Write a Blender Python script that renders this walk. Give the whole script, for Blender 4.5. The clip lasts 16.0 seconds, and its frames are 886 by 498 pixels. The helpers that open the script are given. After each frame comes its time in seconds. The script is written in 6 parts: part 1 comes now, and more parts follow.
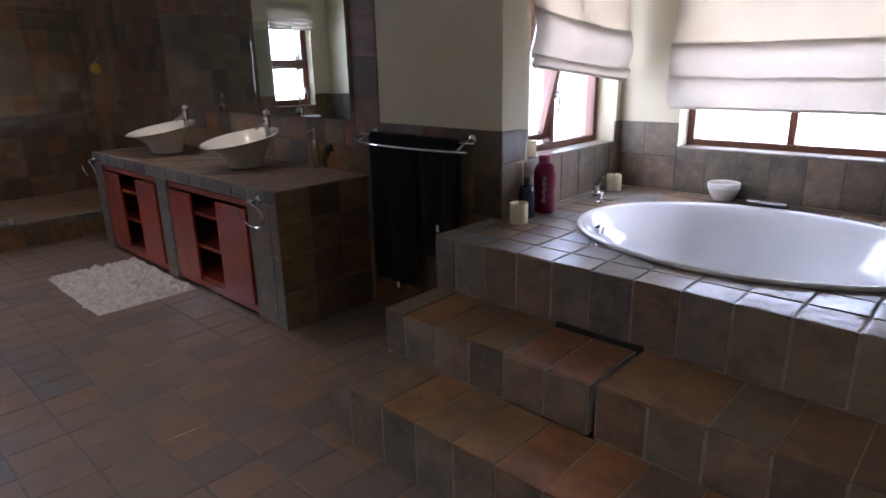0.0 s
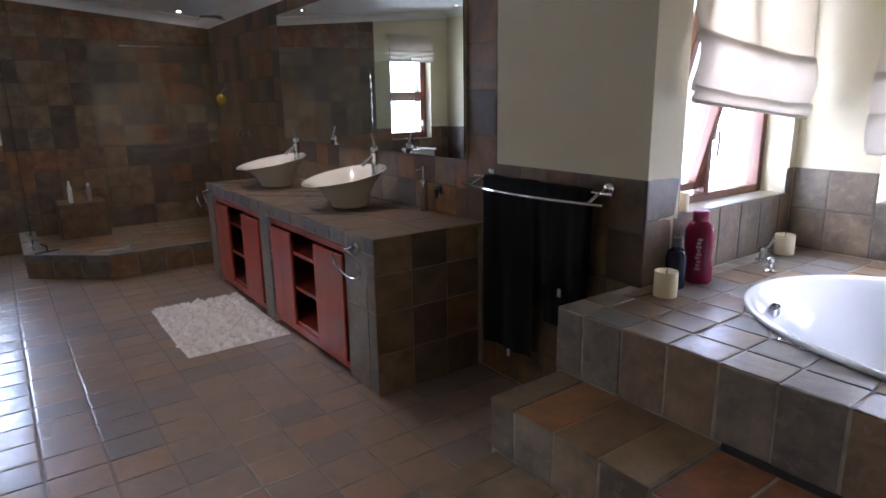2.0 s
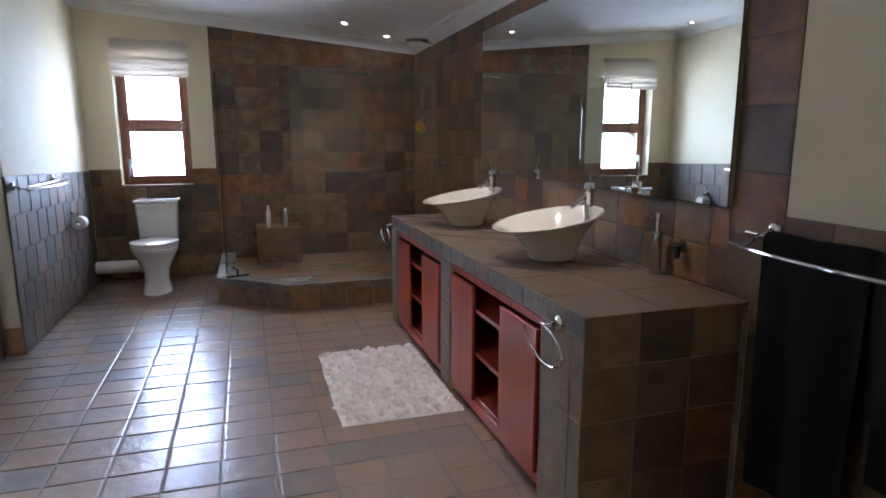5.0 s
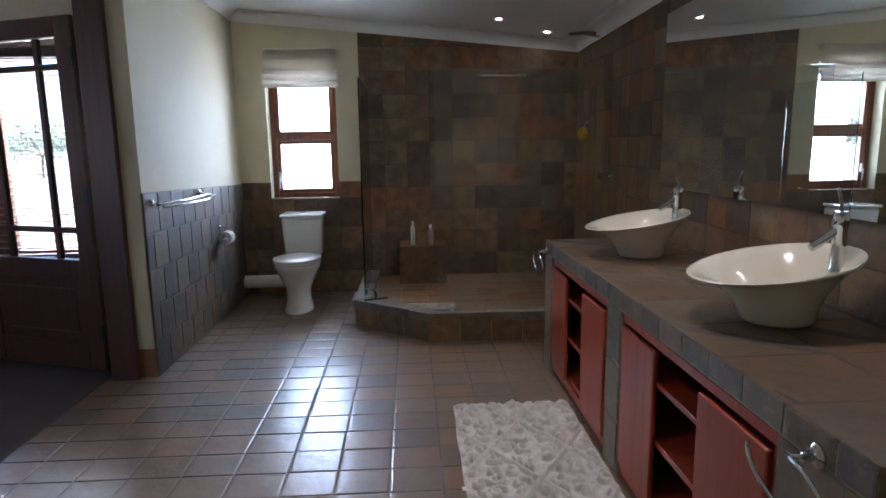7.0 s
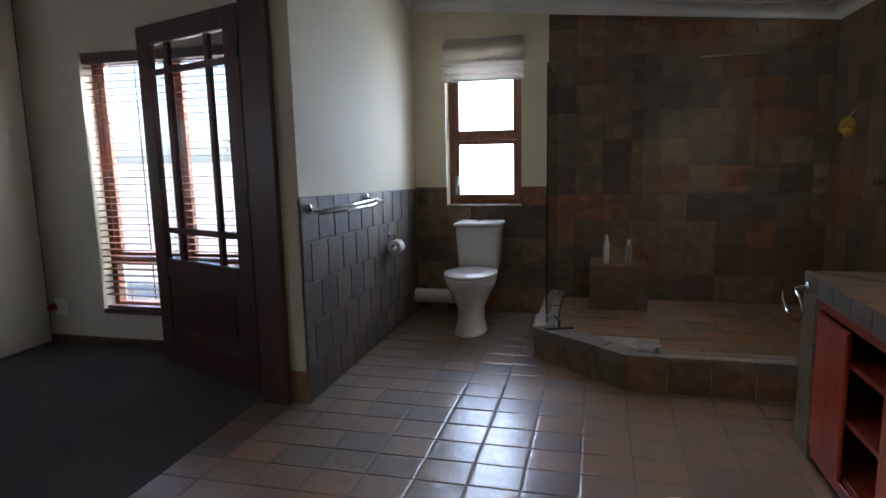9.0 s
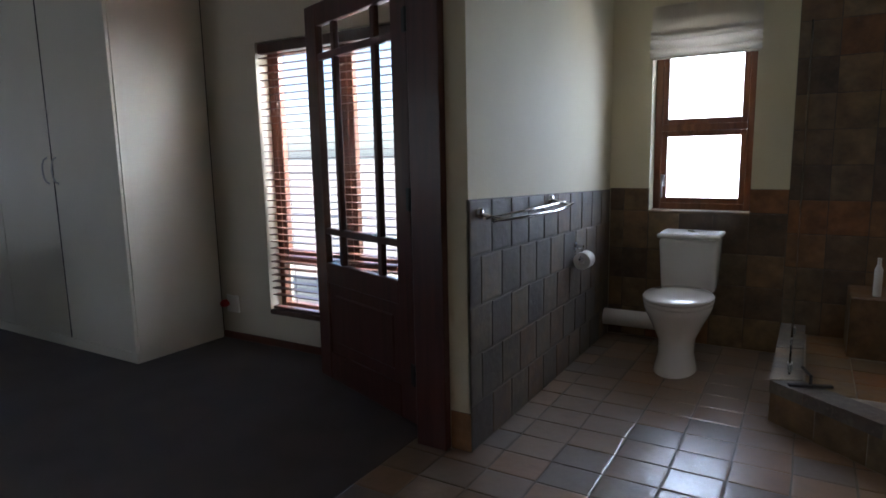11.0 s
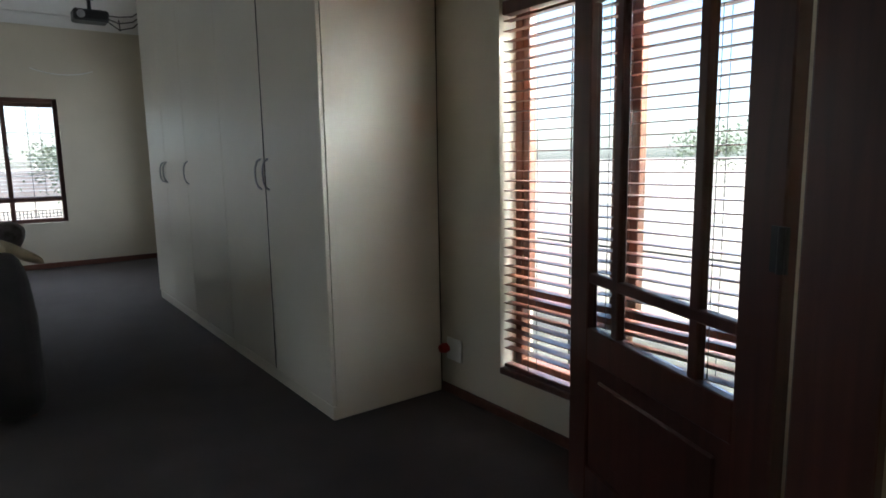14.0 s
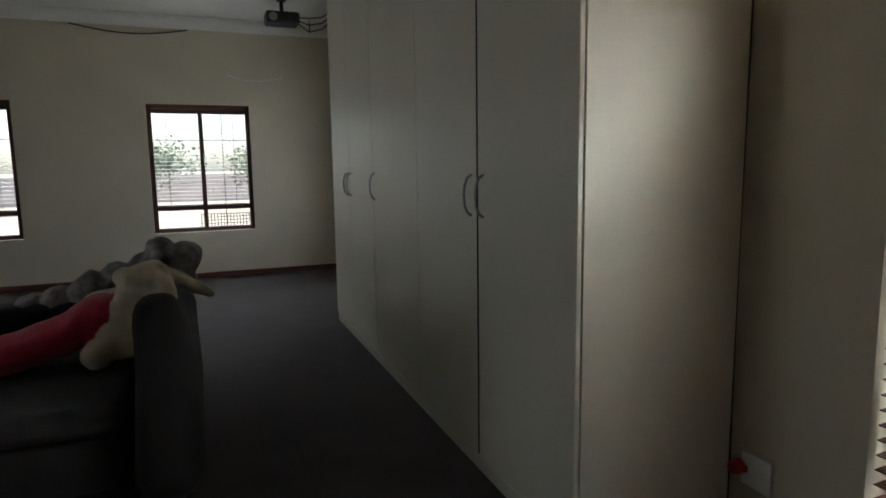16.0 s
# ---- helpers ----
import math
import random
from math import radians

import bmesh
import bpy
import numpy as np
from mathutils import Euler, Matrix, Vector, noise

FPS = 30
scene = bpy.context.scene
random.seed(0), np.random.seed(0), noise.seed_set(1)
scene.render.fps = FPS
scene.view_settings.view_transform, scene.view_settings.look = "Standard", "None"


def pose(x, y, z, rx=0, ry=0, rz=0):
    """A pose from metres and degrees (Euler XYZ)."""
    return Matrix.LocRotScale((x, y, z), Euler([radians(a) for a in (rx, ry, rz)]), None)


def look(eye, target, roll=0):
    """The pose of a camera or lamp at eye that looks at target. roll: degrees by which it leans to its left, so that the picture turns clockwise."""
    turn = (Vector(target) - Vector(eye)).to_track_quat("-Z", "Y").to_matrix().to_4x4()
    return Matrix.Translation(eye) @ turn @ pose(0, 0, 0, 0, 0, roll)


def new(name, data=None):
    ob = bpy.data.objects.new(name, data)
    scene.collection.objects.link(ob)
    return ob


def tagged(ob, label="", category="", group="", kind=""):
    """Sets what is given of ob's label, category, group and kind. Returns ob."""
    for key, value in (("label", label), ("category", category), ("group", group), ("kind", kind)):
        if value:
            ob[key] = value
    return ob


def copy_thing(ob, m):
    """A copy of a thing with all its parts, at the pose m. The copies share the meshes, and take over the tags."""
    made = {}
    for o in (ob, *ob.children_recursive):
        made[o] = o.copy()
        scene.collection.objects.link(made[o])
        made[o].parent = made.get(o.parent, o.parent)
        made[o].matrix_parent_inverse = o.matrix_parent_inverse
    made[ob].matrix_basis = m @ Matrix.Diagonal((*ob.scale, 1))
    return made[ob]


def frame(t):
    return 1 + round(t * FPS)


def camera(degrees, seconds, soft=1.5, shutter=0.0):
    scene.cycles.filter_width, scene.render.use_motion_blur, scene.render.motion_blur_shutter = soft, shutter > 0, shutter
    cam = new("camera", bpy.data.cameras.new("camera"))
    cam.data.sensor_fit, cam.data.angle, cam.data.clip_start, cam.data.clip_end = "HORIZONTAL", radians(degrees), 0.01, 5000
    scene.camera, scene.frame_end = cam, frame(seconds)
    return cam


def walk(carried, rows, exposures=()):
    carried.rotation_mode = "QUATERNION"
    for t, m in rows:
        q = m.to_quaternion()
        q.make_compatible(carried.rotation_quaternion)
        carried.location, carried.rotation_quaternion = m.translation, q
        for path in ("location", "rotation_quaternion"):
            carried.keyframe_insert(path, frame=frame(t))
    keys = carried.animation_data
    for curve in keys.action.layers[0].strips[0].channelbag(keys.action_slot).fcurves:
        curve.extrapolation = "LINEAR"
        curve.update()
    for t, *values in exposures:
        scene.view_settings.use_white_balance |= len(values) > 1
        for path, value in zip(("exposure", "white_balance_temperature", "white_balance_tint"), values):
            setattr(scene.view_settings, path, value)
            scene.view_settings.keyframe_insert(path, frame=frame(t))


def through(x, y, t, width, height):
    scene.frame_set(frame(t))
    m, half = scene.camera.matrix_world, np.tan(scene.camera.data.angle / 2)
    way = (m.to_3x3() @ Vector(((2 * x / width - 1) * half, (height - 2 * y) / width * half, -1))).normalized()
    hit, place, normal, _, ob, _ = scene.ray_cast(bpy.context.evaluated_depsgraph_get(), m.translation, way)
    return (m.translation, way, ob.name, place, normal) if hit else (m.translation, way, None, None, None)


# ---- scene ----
cam = camera(71.9, 16.0, 1.7)
PATH = [
    (0, (-0.038, 0.652, 1.333), (-1.356, 2.042, 0.757), -1.2),
    (0.5, (-0.131, 0.7, 1.337), (-1.496, 2.053, 0.785), -1.1),
    (1, (-0.237, 0.783, 1.349), (-1.664, 2.083, 0.824), -1.1),
    (1.5, (-0.325, 0.892, 1.352), (-1.829, 2.11, 0.849), -1.0),
    (2, (-0.404, 0.966, 1.339), (-1.978, 2.105, 0.864), -0.9),
    (2.5, (-0.528, 1.033, 1.337), (-2.156, 2.103, 0.887), -0.8),
    (3, (-0.664, 1.091, 1.328), (-2.339, 2.097, 0.903), -0.7),
    (3.5, (-0.778, 1.14, 1.301), (-2.496, 2.08, 0.897), -0.4),
    (4, (-0.921, 1.218, 1.294), (-2.688, 2.071, 0.907), -0.4),
    (4.5, (-1.024, 1.256, 1.28), (-2.848, 1.986, 0.909), -0.1),
    (7, (-1.77, 1.458, 1.294), (-3.74, 1.56, 0.962), -0.8),
    (7.5, (-1.952, 1.458, 1.278), (-3.925, 1.44, 0.953), -0.8),
    (8, (-2.133, 1.427, 1.273), (-4.103, 1.278, 0.959), -0.9),
    (8.5, (-2.3, 1.414, 1.255), (-4.254, 1.116, 0.949), -1.0),
    (9, (-2.484, 1.402, 1.251), (-4.4, 0.914, 0.948), -1.2),
    (11.5, (-3.239, 1.02, 1.23), (-4.868, -0.101, 0.93), -1.1),
    (12, (-3.395, 0.884, 1.227), (-4.947, -0.343, 0.931), -1.1),
    (12.5, (-3.582, 0.707, 1.223), (-5.054, -0.616, 0.938), -1.0),
    (13, (-3.735, 0.554, 1.221), (-5.135, -0.846, 0.941), -0.9),
    (13.5, (-3.896, 0.393, 1.247), (-5.179, -1.115, 0.962), -1.1),
    (14, (-3.982, 0.238, 1.249), (-5.163, -1.351, 0.962), -1.0),
    (14.5, (-4.065, 0.022, 1.257), (-5.166, -1.625, 0.978), -0.9),
    (15, (-4.096, -0.198, 1.27), (-5.098, -1.906, 0.994), -0.9),
    (15.5, (-4.157, -0.51, 1.288), (-5.018, -2.294, 1.015), -0.8),
    (16, (-4.179, -0.803, 1.31), (-4.905, -2.647, 1.043), -0.8),
]
walk(cam, [(t, look(eye, target, roll)) for t, eye, target, roll in PATH], exposures=[(0, 2.9, 5300, 23), (2, 3.4, 5200, 21), (4.5, 3.8, 5150, 19), (7, 3.25, 5200, 16), (9, 2.75, 5350, 16), (11.5, 2.4, 5550, 16), (13.2, 2.6, 5800, 12), (14.5, 2.5, 5850, 9), (16, 2.2, 6200, 9)])

# ---- light ----
world = bpy.data.worlds.new("sky")
scene.world = world
world.use_nodes = True
wn = world.node_tree.nodes
sky = wn.new("ShaderNodeTexSky")
sky.sky_type = "NISHITA"
sky.sun_disc = False
sky.sun_elevation, sky.sun_rotation = radians(73), radians(107)
sky.dust_density = 2.0
world.node_tree.links.new(sky.outputs[0], wn["Background"].inputs[0])
wn["Background"].inputs[1].default_value = 0.1
sun = new("sun", bpy.data.lights.new("sun", "SUN"))
sun.data.energy, sun.data.angle, sun.data.color = 3.4, radians(0.5), (1.0, 0.95, 0.88)
sun.matrix_world = look((10, -3, 34), (0, 0, 0))


def daylight(place, target, w, h, watts, colour=(0.88, 0.95, 1.0)):
    """Sky light, or added fill light, coming in at a window, as an area lamp outside its panes."""
    lamp = new("window_daylight", bpy.data.lights.new("window_daylight", "AREA"))
    lamp.data.shape, lamp.data.size, lamp.data.size_y, lamp.data.energy, lamp.data.color = "RECTANGLE", w, h, watts, colour
    lamp.matrix_world = look(place, target)


daylight((-8.0, 0.53, 1.42), (0, 0.53, 1.42), 1.0, 2.2, 17.5)
daylight((-2.02, 3.46, 1.43), (0, 3.46, 1.43), 0.86, 1.08, 4.2, (0.98, 0.98, 1.0))
daylight((-0.875, 4.22, 1.42), (-0.875, 0, 1.42), 1.04, 1.08, 5.8, (0.98, 0.98, 1.0))
# these three hang above the windows, out of view, to brighten the bedroom
daylight((-6.9, -1.1, 2.5), (-4.8, -1.9, 1.0), 1.4, 0.5, 88.0, (0.94, 1.0, 0.95))
daylight((-4.2, -10.0, 2.75), (-4.0, -7.0, 0.6), 1.3, 0.7, 30.0, (0.94, 0.98, 1.0))
daylight((-1.75, -10.0, 2.75), (-2.2, -7.0, 0.6), 1.3, 0.7, 30.0, (0.94, 0.98, 1.0))
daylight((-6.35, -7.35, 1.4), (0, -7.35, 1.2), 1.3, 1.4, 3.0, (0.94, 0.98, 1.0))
# fill light at the added east window, aimed at the wardrobe doors
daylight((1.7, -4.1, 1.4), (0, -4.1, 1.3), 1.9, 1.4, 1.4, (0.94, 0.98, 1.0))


# ---- mesh helpers ----
def box(bm, x0, x1, y0, y1, z0, z1, bevel=0.0, seg=1):
    """An upright box, with rounded edges where bevel is given."""
    b = bmesh.new()
    bmesh.ops.create_cube(b, size=1)
    for v in b.verts:
        v.co = ((x0 + x1) / 2 + v.co.x * (x1 - x0), (y0 + y1) / 2 + v.co.y * (y1 - y0), (z0 + z1) / 2 + v.co.z * (z1 - z0))
    if bevel:
        bmesh.ops.bevel(b, geom=b.edges[:], offset=bevel, segments=seg, profile=0.5, affect="EDGES")
    join(bm, b)


def join(bm, b, m=None):
    if m is not None:
        bmesh.ops.transform(b, matrix=m, verts=b.verts)
    me = bpy.data.meshes.new("t")
    b.to_mesh(me)
    b.free()
    bm.from_mesh(me)
    bpy.data.meshes.remove(me)


def lathe(bm, profile, cx=0, cy=0, seg=24, sx=1.0, sy=1.0, closed=True):
    """A turned body: profile of (radius, z), stretched by sx and sy."""
    rings = []
    for r, z in profile:
        rings.append([bm.verts.new((cx + r * sx * math.cos(2 * math.pi * i / seg), cy + r * sy * math.sin(2 * math.pi * i / seg), z)) for i in range(seg)])
    for a, b in zip(rings, rings[1:]):
        for i in range(seg):
            bm.faces.new((a[i], a[(i + 1) % seg], b[(i + 1) % seg], b[i]))
    if closed:
        bm.faces.new(rings[0][::-1])
        bm.faces.new(rings[-1])


def tube(bm, pts, r, seg=10):
    """A round bar along a line of points."""
    pts = [Vector(p) for p in pts]
    rings, up = [], None
    for i, p in enumerate(pts):
        d = (pts[min(i + 1, len(pts) - 1)] - pts[max(i - 1, 0)]).normalized()
        if up is None:
            up = d.orthogonal().normalized()
        up = (up - d * up.dot(d)).normalized()
        side = d.cross(up)
        rings.append([bm.verts.new(p + r * (math.cos(2 * math.pi * k / seg) * up + math.sin(2 * math.pi * k / seg) * side)) for k in range(seg)])
    for a, b in zip(rings, rings[1:]):
        for k in range(seg):
            bm.faces.new((a[k], a[(k + 1) % seg], b[(k + 1) % seg], b[k]))
    bm.faces.new(rings[0][::-1])
    bm.faces.new(rings[-1])


def ball(bm, c, r, turn=None, seg=20):
    b = bmesh.new()
    bmesh.ops.create_uvsphere(b, u_segments=seg, v_segments=seg // 2 + 2, radius=1)
    rx, ry, rz = r if isinstance(r, tuple) else (r, r, r)
    m = Matrix.Translation(c) @ (turn if turn is not None else Matrix()) @ Matrix.Diagonal((rx, ry, rz, 1))
    join(bm, b, m)


def fuse(bm, voxel, smooth=0):
    """Melts overlapping bodies into one closed skin."""
    me = bpy.data.meshes.new("t")
    bm.to_mesh(me)
    bm.free()
    ob = new("t", me)
    mod = ob.modifiers.new("remesh", "REMESH")
    mod.mode, mod.voxel_size = "VOXEL", voxel
    out = bpy.data.meshes.new_from_object(ob.evaluated_get(bpy.context.evaluated_depsgraph_get()))
    bpy.data.objects.remove(ob)
    bpy.data.meshes.remove(me)
    res = bmesh.new()
    res.from_mesh(out)
    bpy.data.meshes.remove(out)
    for _ in range(smooth):
        bmesh.ops.smooth_vert(res, verts=res.verts, factor=0.5, use_axis_x=True, use_axis_y=True, use_axis_z=True)
    return res


def mesh_from(name, bm, mat, smooth=35):
    bmesh.ops.recalc_face_normals(bm, faces=bm.faces[:])
    me = bpy.data.meshes.new(name)
    bm.to_mesh(me)
    bm.free()
    for m in mat if isinstance(mat, (list, tuple)) else [mat]:
        me.materials.append(m)
    if smooth:
        me.set_sharp_from_angle(angle=radians(smooth))
        for p in me.polygons:
            p.use_smooth = True
    return me


def part(name, bm, mat, parent=None, label="", smooth=35):
    ob = new(name, mesh_from(name, bm, mat, smooth))
    ob.parent = parent
    if label:
        tagged(ob, label)
    return ob


def boxpart(name, dims, mat, parent=None, label="", bevel=0.0):
    bm = bmesh.new()
    box(bm, *dims, bevel=bevel)
    return part(name, bm, mat, parent, label)


def thing(name, m, label, category, group="", kind=""):
    ob = new(name)
    ob.empty_display_size = 0.1
    ob.matrix_world = m
    return tagged(ob, label, category, group, kind)


def structure(name, bm, mat, label="", smooth=35):
    return tagged(part(name, bm, mat, None, "", smooth), label, kind="structure")


# ---- materials ----
def nodes_of(name):
    m = bpy.data.materials.new(name)
    m.use_nodes = True
    return m, m.node_tree, m.node_tree.nodes["Principled BSDF"]


def mat_plain(name, rgb, rough=0.5, metal=0.0, vary=0.08, scale=6.0, bump=0.1, bumpscale=90.0, coat=0.0, spec=0.5, stain=None, sheen=0.0):
    """A painted, metal, wood-free or woven surface: two sizes of variation and a fine relief."""
    m, t, p = nodes_of(name)
    n = t.nodes
    co = n.new("ShaderNodeTexCoord")
    big = n.new("ShaderNodeTexNoise")
    big.inputs["Scale"].default_value, big.inputs["Detail"].default_value = scale, 5
    t.links.new(co.outputs["Object"], big.inputs["Vector"])
    ramp = n.new("ShaderNodeValToRGB")
    lo = stain or tuple(c * (1 - vary) for c in rgb)
    hi = tuple(min(1, c * (1 + vary * 0.6)) for c in rgb)
    ramp.color_ramp.elements[0].position, ramp.color_ramp.elements[1].position = 0.32, 0.66
    ramp.color_ramp.elements[0].color, ramp.color_ramp.elements[1].color = (*lo, 1), (*hi, 1)
    t.links.new(big.outputs[0], ramp.inputs[0])
    t.links.new(ramp.outputs[0], p.inputs["Base Color"])
    rr = n.new("ShaderNodeMapRange")
    spread = min(0.06, rough * 0.5)
    rr.inputs[3].default_value, rr.inputs[4].default_value = rough - spread, min(1, rough + spread)
    t.links.new(big.outputs[0], rr.inputs[0])
    t.links.new(rr.outputs[0], p.inputs["Roughness"])
    p.inputs["Metallic"].default_value = metal
    p.inputs["Specular IOR Level"].default_value = spec
    p.inputs["Coat Weight"].default_value = coat
    p.inputs["Sheen Weight"].default_value = sheen
    if bump:
        fine = n.new("ShaderNodeTexNoise")
        fine.inputs["Scale"].default_value, fine.inputs["Detail"].default_value = bumpscale, 3
        t.links.new(co.outputs["Object"], fine.inputs["Vector"])
        bp = n.new("ShaderNodeBump")
        bp.inputs["Strength"].default_value, bp.inputs["Distance"].default_value = bump, 0.004
        t.links.new(fine.outputs[0], bp.inputs["Height"])
        t.links.new(bp.outputs[0], p.inputs["Normal"])
    return m


def mat_wood(name, dark, light, rough=0.35, axis=2, scale=7.0, coat=0.2):
    """Varnished timber with the grain along one axis."""
    m, t, p = nodes_of(name)
    n = t.nodes
    co = n.new("ShaderNodeTexCoord")
    mp = n.new("ShaderNodeMapping")
    s = [scale * 6] * 3
    s[axis] = scale * 0.35
    mp.inputs["Scale"].default_value = s
    t.links.new(co.outputs["Object"], mp.inputs[0])
    g = n.new("ShaderNodeTexNoise")
    g.inputs["Scale"].default_value, g.inputs["Detail"].default_value, g.inputs["Distortion"].default_value = 1.0, 6, 0.6
    t.links.new(mp.outputs[0], g.inputs["Vector"])
    ramp = n.new("ShaderNodeValToRGB")
    ramp.color_ramp.elements[0].position, ramp.color_ramp.elements[1].position = 0.3, 0.7
    ramp.color_ramp.elements[0].color, ramp.color_ramp.elements[1].color = (*dark, 1), (*light, 1)
    t.links.new(g.outputs[0], ramp.inputs[0])
    t.links.new(ramp.outputs[0], p.inputs["Base Color"])
    p.inputs["Roughness"].default_value = rough
    p.inputs["Coat Weight"].default_value, p.inputs["Coat Roughness"].default_value = coat, 0.2
    bp = n.new("ShaderNodeBump")
    bp.inputs["Strength"].default_value, bp.inputs["Distance"].default_value = 0.15, 0.002
    t.links.new(g.outputs[0], bp.inputs["Height"])
    t.links.new(bp.outputs[0], p.inputs["Normal"])
    return m


def mat_slate(name, colours, rough=0.4, cleft=0.5, island=False, coat=0.0, cloudy=1.0, rusty=0.5, chalk=0.35, wave=0.0):
    """Slate tile: one of several stone colours a tile, clouded, with a cleft face and rusty stains."""
    m, t, p = nodes_of(name)
    n = t.nodes
    co = n.new("ShaderNodeTexCoord")
    if island:
        rnd = n.new("ShaderNodeNewGeometry").outputs["Random Per Island"]
    else:
        rnd = n.new("ShaderNodeObjectInfo").outputs["Random"]
    shift = n.new("ShaderNodeVectorMath")
    shift.operation = "MULTIPLY_ADD"
    off = n.new("ShaderNodeCombineXYZ")
    for k in range(3):
        t.links.new(rnd, off.inputs[k])
    shift.inputs[1].default_value = (37.0, 53.0, 71.0)
    t.links.new(off.outputs[0], shift.inputs[0])
    t.links.new(co.outputs["Object"], shift.inputs[2])
    ramp = n.new("ShaderNodeValToRGB")
    ramp.color_ramp.interpolation = "CONSTANT"
    els = ramp.color_ramp.elements
    while len(els) < len(colours):
        els.new(0.5)
    for i, c in enumerate(colours):
        els[i].position, els[i].color = i / len(colours), (*c, 1)
    t.links.new(rnd, ramp.inputs[0])
    cloud = n.new("ShaderNodeTexNoise")
    cloud.inputs["Scale"].default_value, cloud.inputs["Detail"].default_value, cloud.inputs["Roughness"].default_value = 9, 8, 0.62
    t.links.new(shift.outputs[0], cloud.inputs["Vector"])
    cr = n.new("ShaderNodeValToRGB")
    cr.color_ramp.elements[0].position, cr.color_ramp.elements[1].position = 0.3, 0.72
    cr.color_ramp.elements[0].color, cr.color_ramp.elements[1].color = (1 - 0.5 * cloudy, 1 - 0.5 * cloudy, 1 - 0.48 * cloudy, 1), (1 + 0.35 * cloudy, 1 + 0.28 * cloudy, 1 + 0.15 * cloudy, 1)
    t.links.new(cloud.outputs[0], cr.inputs[0])
    mul = n.new("ShaderNodeMix")
    mul.data_type, mul.blend_type = "RGBA", "MULTIPLY"
    mul.inputs[0].default_value = 1
    t.links.new(ramp.outputs[0], mul.inputs[6])
    t.links.new(cr.outputs[0], mul.inputs[7])
    st = n.new("ShaderNodeTexNoise")
    st.inputs["Scale"].default_value, st.inputs["Detail"].default_value = 4, 3
    t.links.new(shift.outputs[0], st.inputs["Vector"])
    sr = n.new("ShaderNodeMapRange")
    sr.inputs[1].default_value, sr.inputs[2].default_value, sr.inputs[4].default_value = 0.48, 0.8, rusty
    t.links.new(st.outputs[0], sr.inputs[0])
    rust = n.new("ShaderNodeMix")
    rust.data_type = "RGBA"
    t.links.new(sr.outputs[0], rust.inputs[0])
    t.links.new(mul.outputs[2], rust.inputs[6])
    rust.inputs[7].default_value = (0.17, 0.085, 0.035, 1)
    ch = n.new("ShaderNodeTexNoise")
    ch.inputs["Scale"].default_value, ch.inputs["Detail"].default_value, ch.inputs["Roughness"].default_value = 28, 7, 0.68
    t.links.new(shift.outputs[0], ch.inputs["Vector"])
    cm = n.new("ShaderNodeMapRange")
    cm.inputs[1].default_value, cm.inputs[2].default_value, cm.inputs[4].default_value = 0.52, 0.76, chalk
    t.links.new(ch.outputs[0], cm.inputs[0])
    dust = n.new("ShaderNodeMix")
    dust.data_type = "RGBA"
    t.links.new(cm.outputs[0], dust.inputs[0])
    t.links.new(rust.outputs[2], dust.inputs[6])
    dust.inputs[7].default_value = (0.3, 0.27, 0.22, 1)
    t.links.new(dust.outputs[2], p.inputs["Base Color"])
    rr = n.new("ShaderNodeMapRange")
    rr.inputs[1].default_value, rr.inputs[2].default_value = 0.3, 0.7
    rr.inputs[3].default_value, rr.inputs[4].default_value = rough - 0.12 * cloudy, rough + 0.14 * cloudy
    t.links.new(cloud.outputs[0], rr.inputs[0])
    each = n.new("ShaderNodeMath")
    each.operation, each.inputs[1].default_value = "MULTIPLY_ADD", 0.08
    mixup = n.new("ShaderNodeMath")
    mixup.operation, mixup.inputs[1].default_value = "MULTIPLY", 17.3
    t.links.new(rnd, mixup.inputs[0])
    other = n.new("ShaderNodeMath")
    other.operation = "FRACT"
    t.links.new(mixup.outputs[0], other.inputs[0])
    t.links.new(other.outputs[0], each.inputs[0])
    t.links.new(rr.outputs[0], each.inputs[2])
    t.links.new(each.outputs[0], p.inputs["Roughness"])
    p.inputs["Coat Weight"].default_value, p.inputs["Coat Roughness"].default_value = coat, 0.2
    rel = n.new("ShaderNodeTexNoise")
    rel.inputs["Scale"].default_value, rel.inputs["Detail"].default_value, rel.inputs["Roughness"].default_value = 13, 6, 0.55
    t.links.new(shift.outputs[0], rel.inputs["Vector"])
    bp = n.new("ShaderNodeBump")
    bp.inputs["Distance"].default_value = 0.006
    split = n.new("ShaderNodeMapRange")      # some tiles are split much more roughly than others
    split.inputs[1].default_value, split.inputs[2].default_value = 0.55, 1.0
    split.inputs[3].default_value, split.inputs[4].default_value = cleft * 0.8, min(1.0, cleft * 1.6)
    t.links.new(other.outputs[0], split.inputs[0])
    t.links.new(split.outputs[0], bp.inputs["Strength"])
    swell = n.new("ShaderNodeTexNoise")
    swell.inputs["Scale"].default_value, swell.inputs["Detail"].default_value = 5.5, 2
    t.links.new(shift.outputs[0], swell.inputs["Vector"])
    lift = n.new("ShaderNodeMath")
    lift.operation, lift.inputs[1].default_value = "MULTIPLY_ADD", wave
    t.links.new(swell.outputs[0], lift.inputs[0])
    t.links.new(rel.outputs[0], lift.inputs[2])
    t.links.new(lift.outputs[0], bp.inputs["Height"])
    t.links.new(bp.outputs[0], p.inputs["Normal"])
    t.links.new(bp.outputs[0], p.inputs["Coat Normal"])
    return m


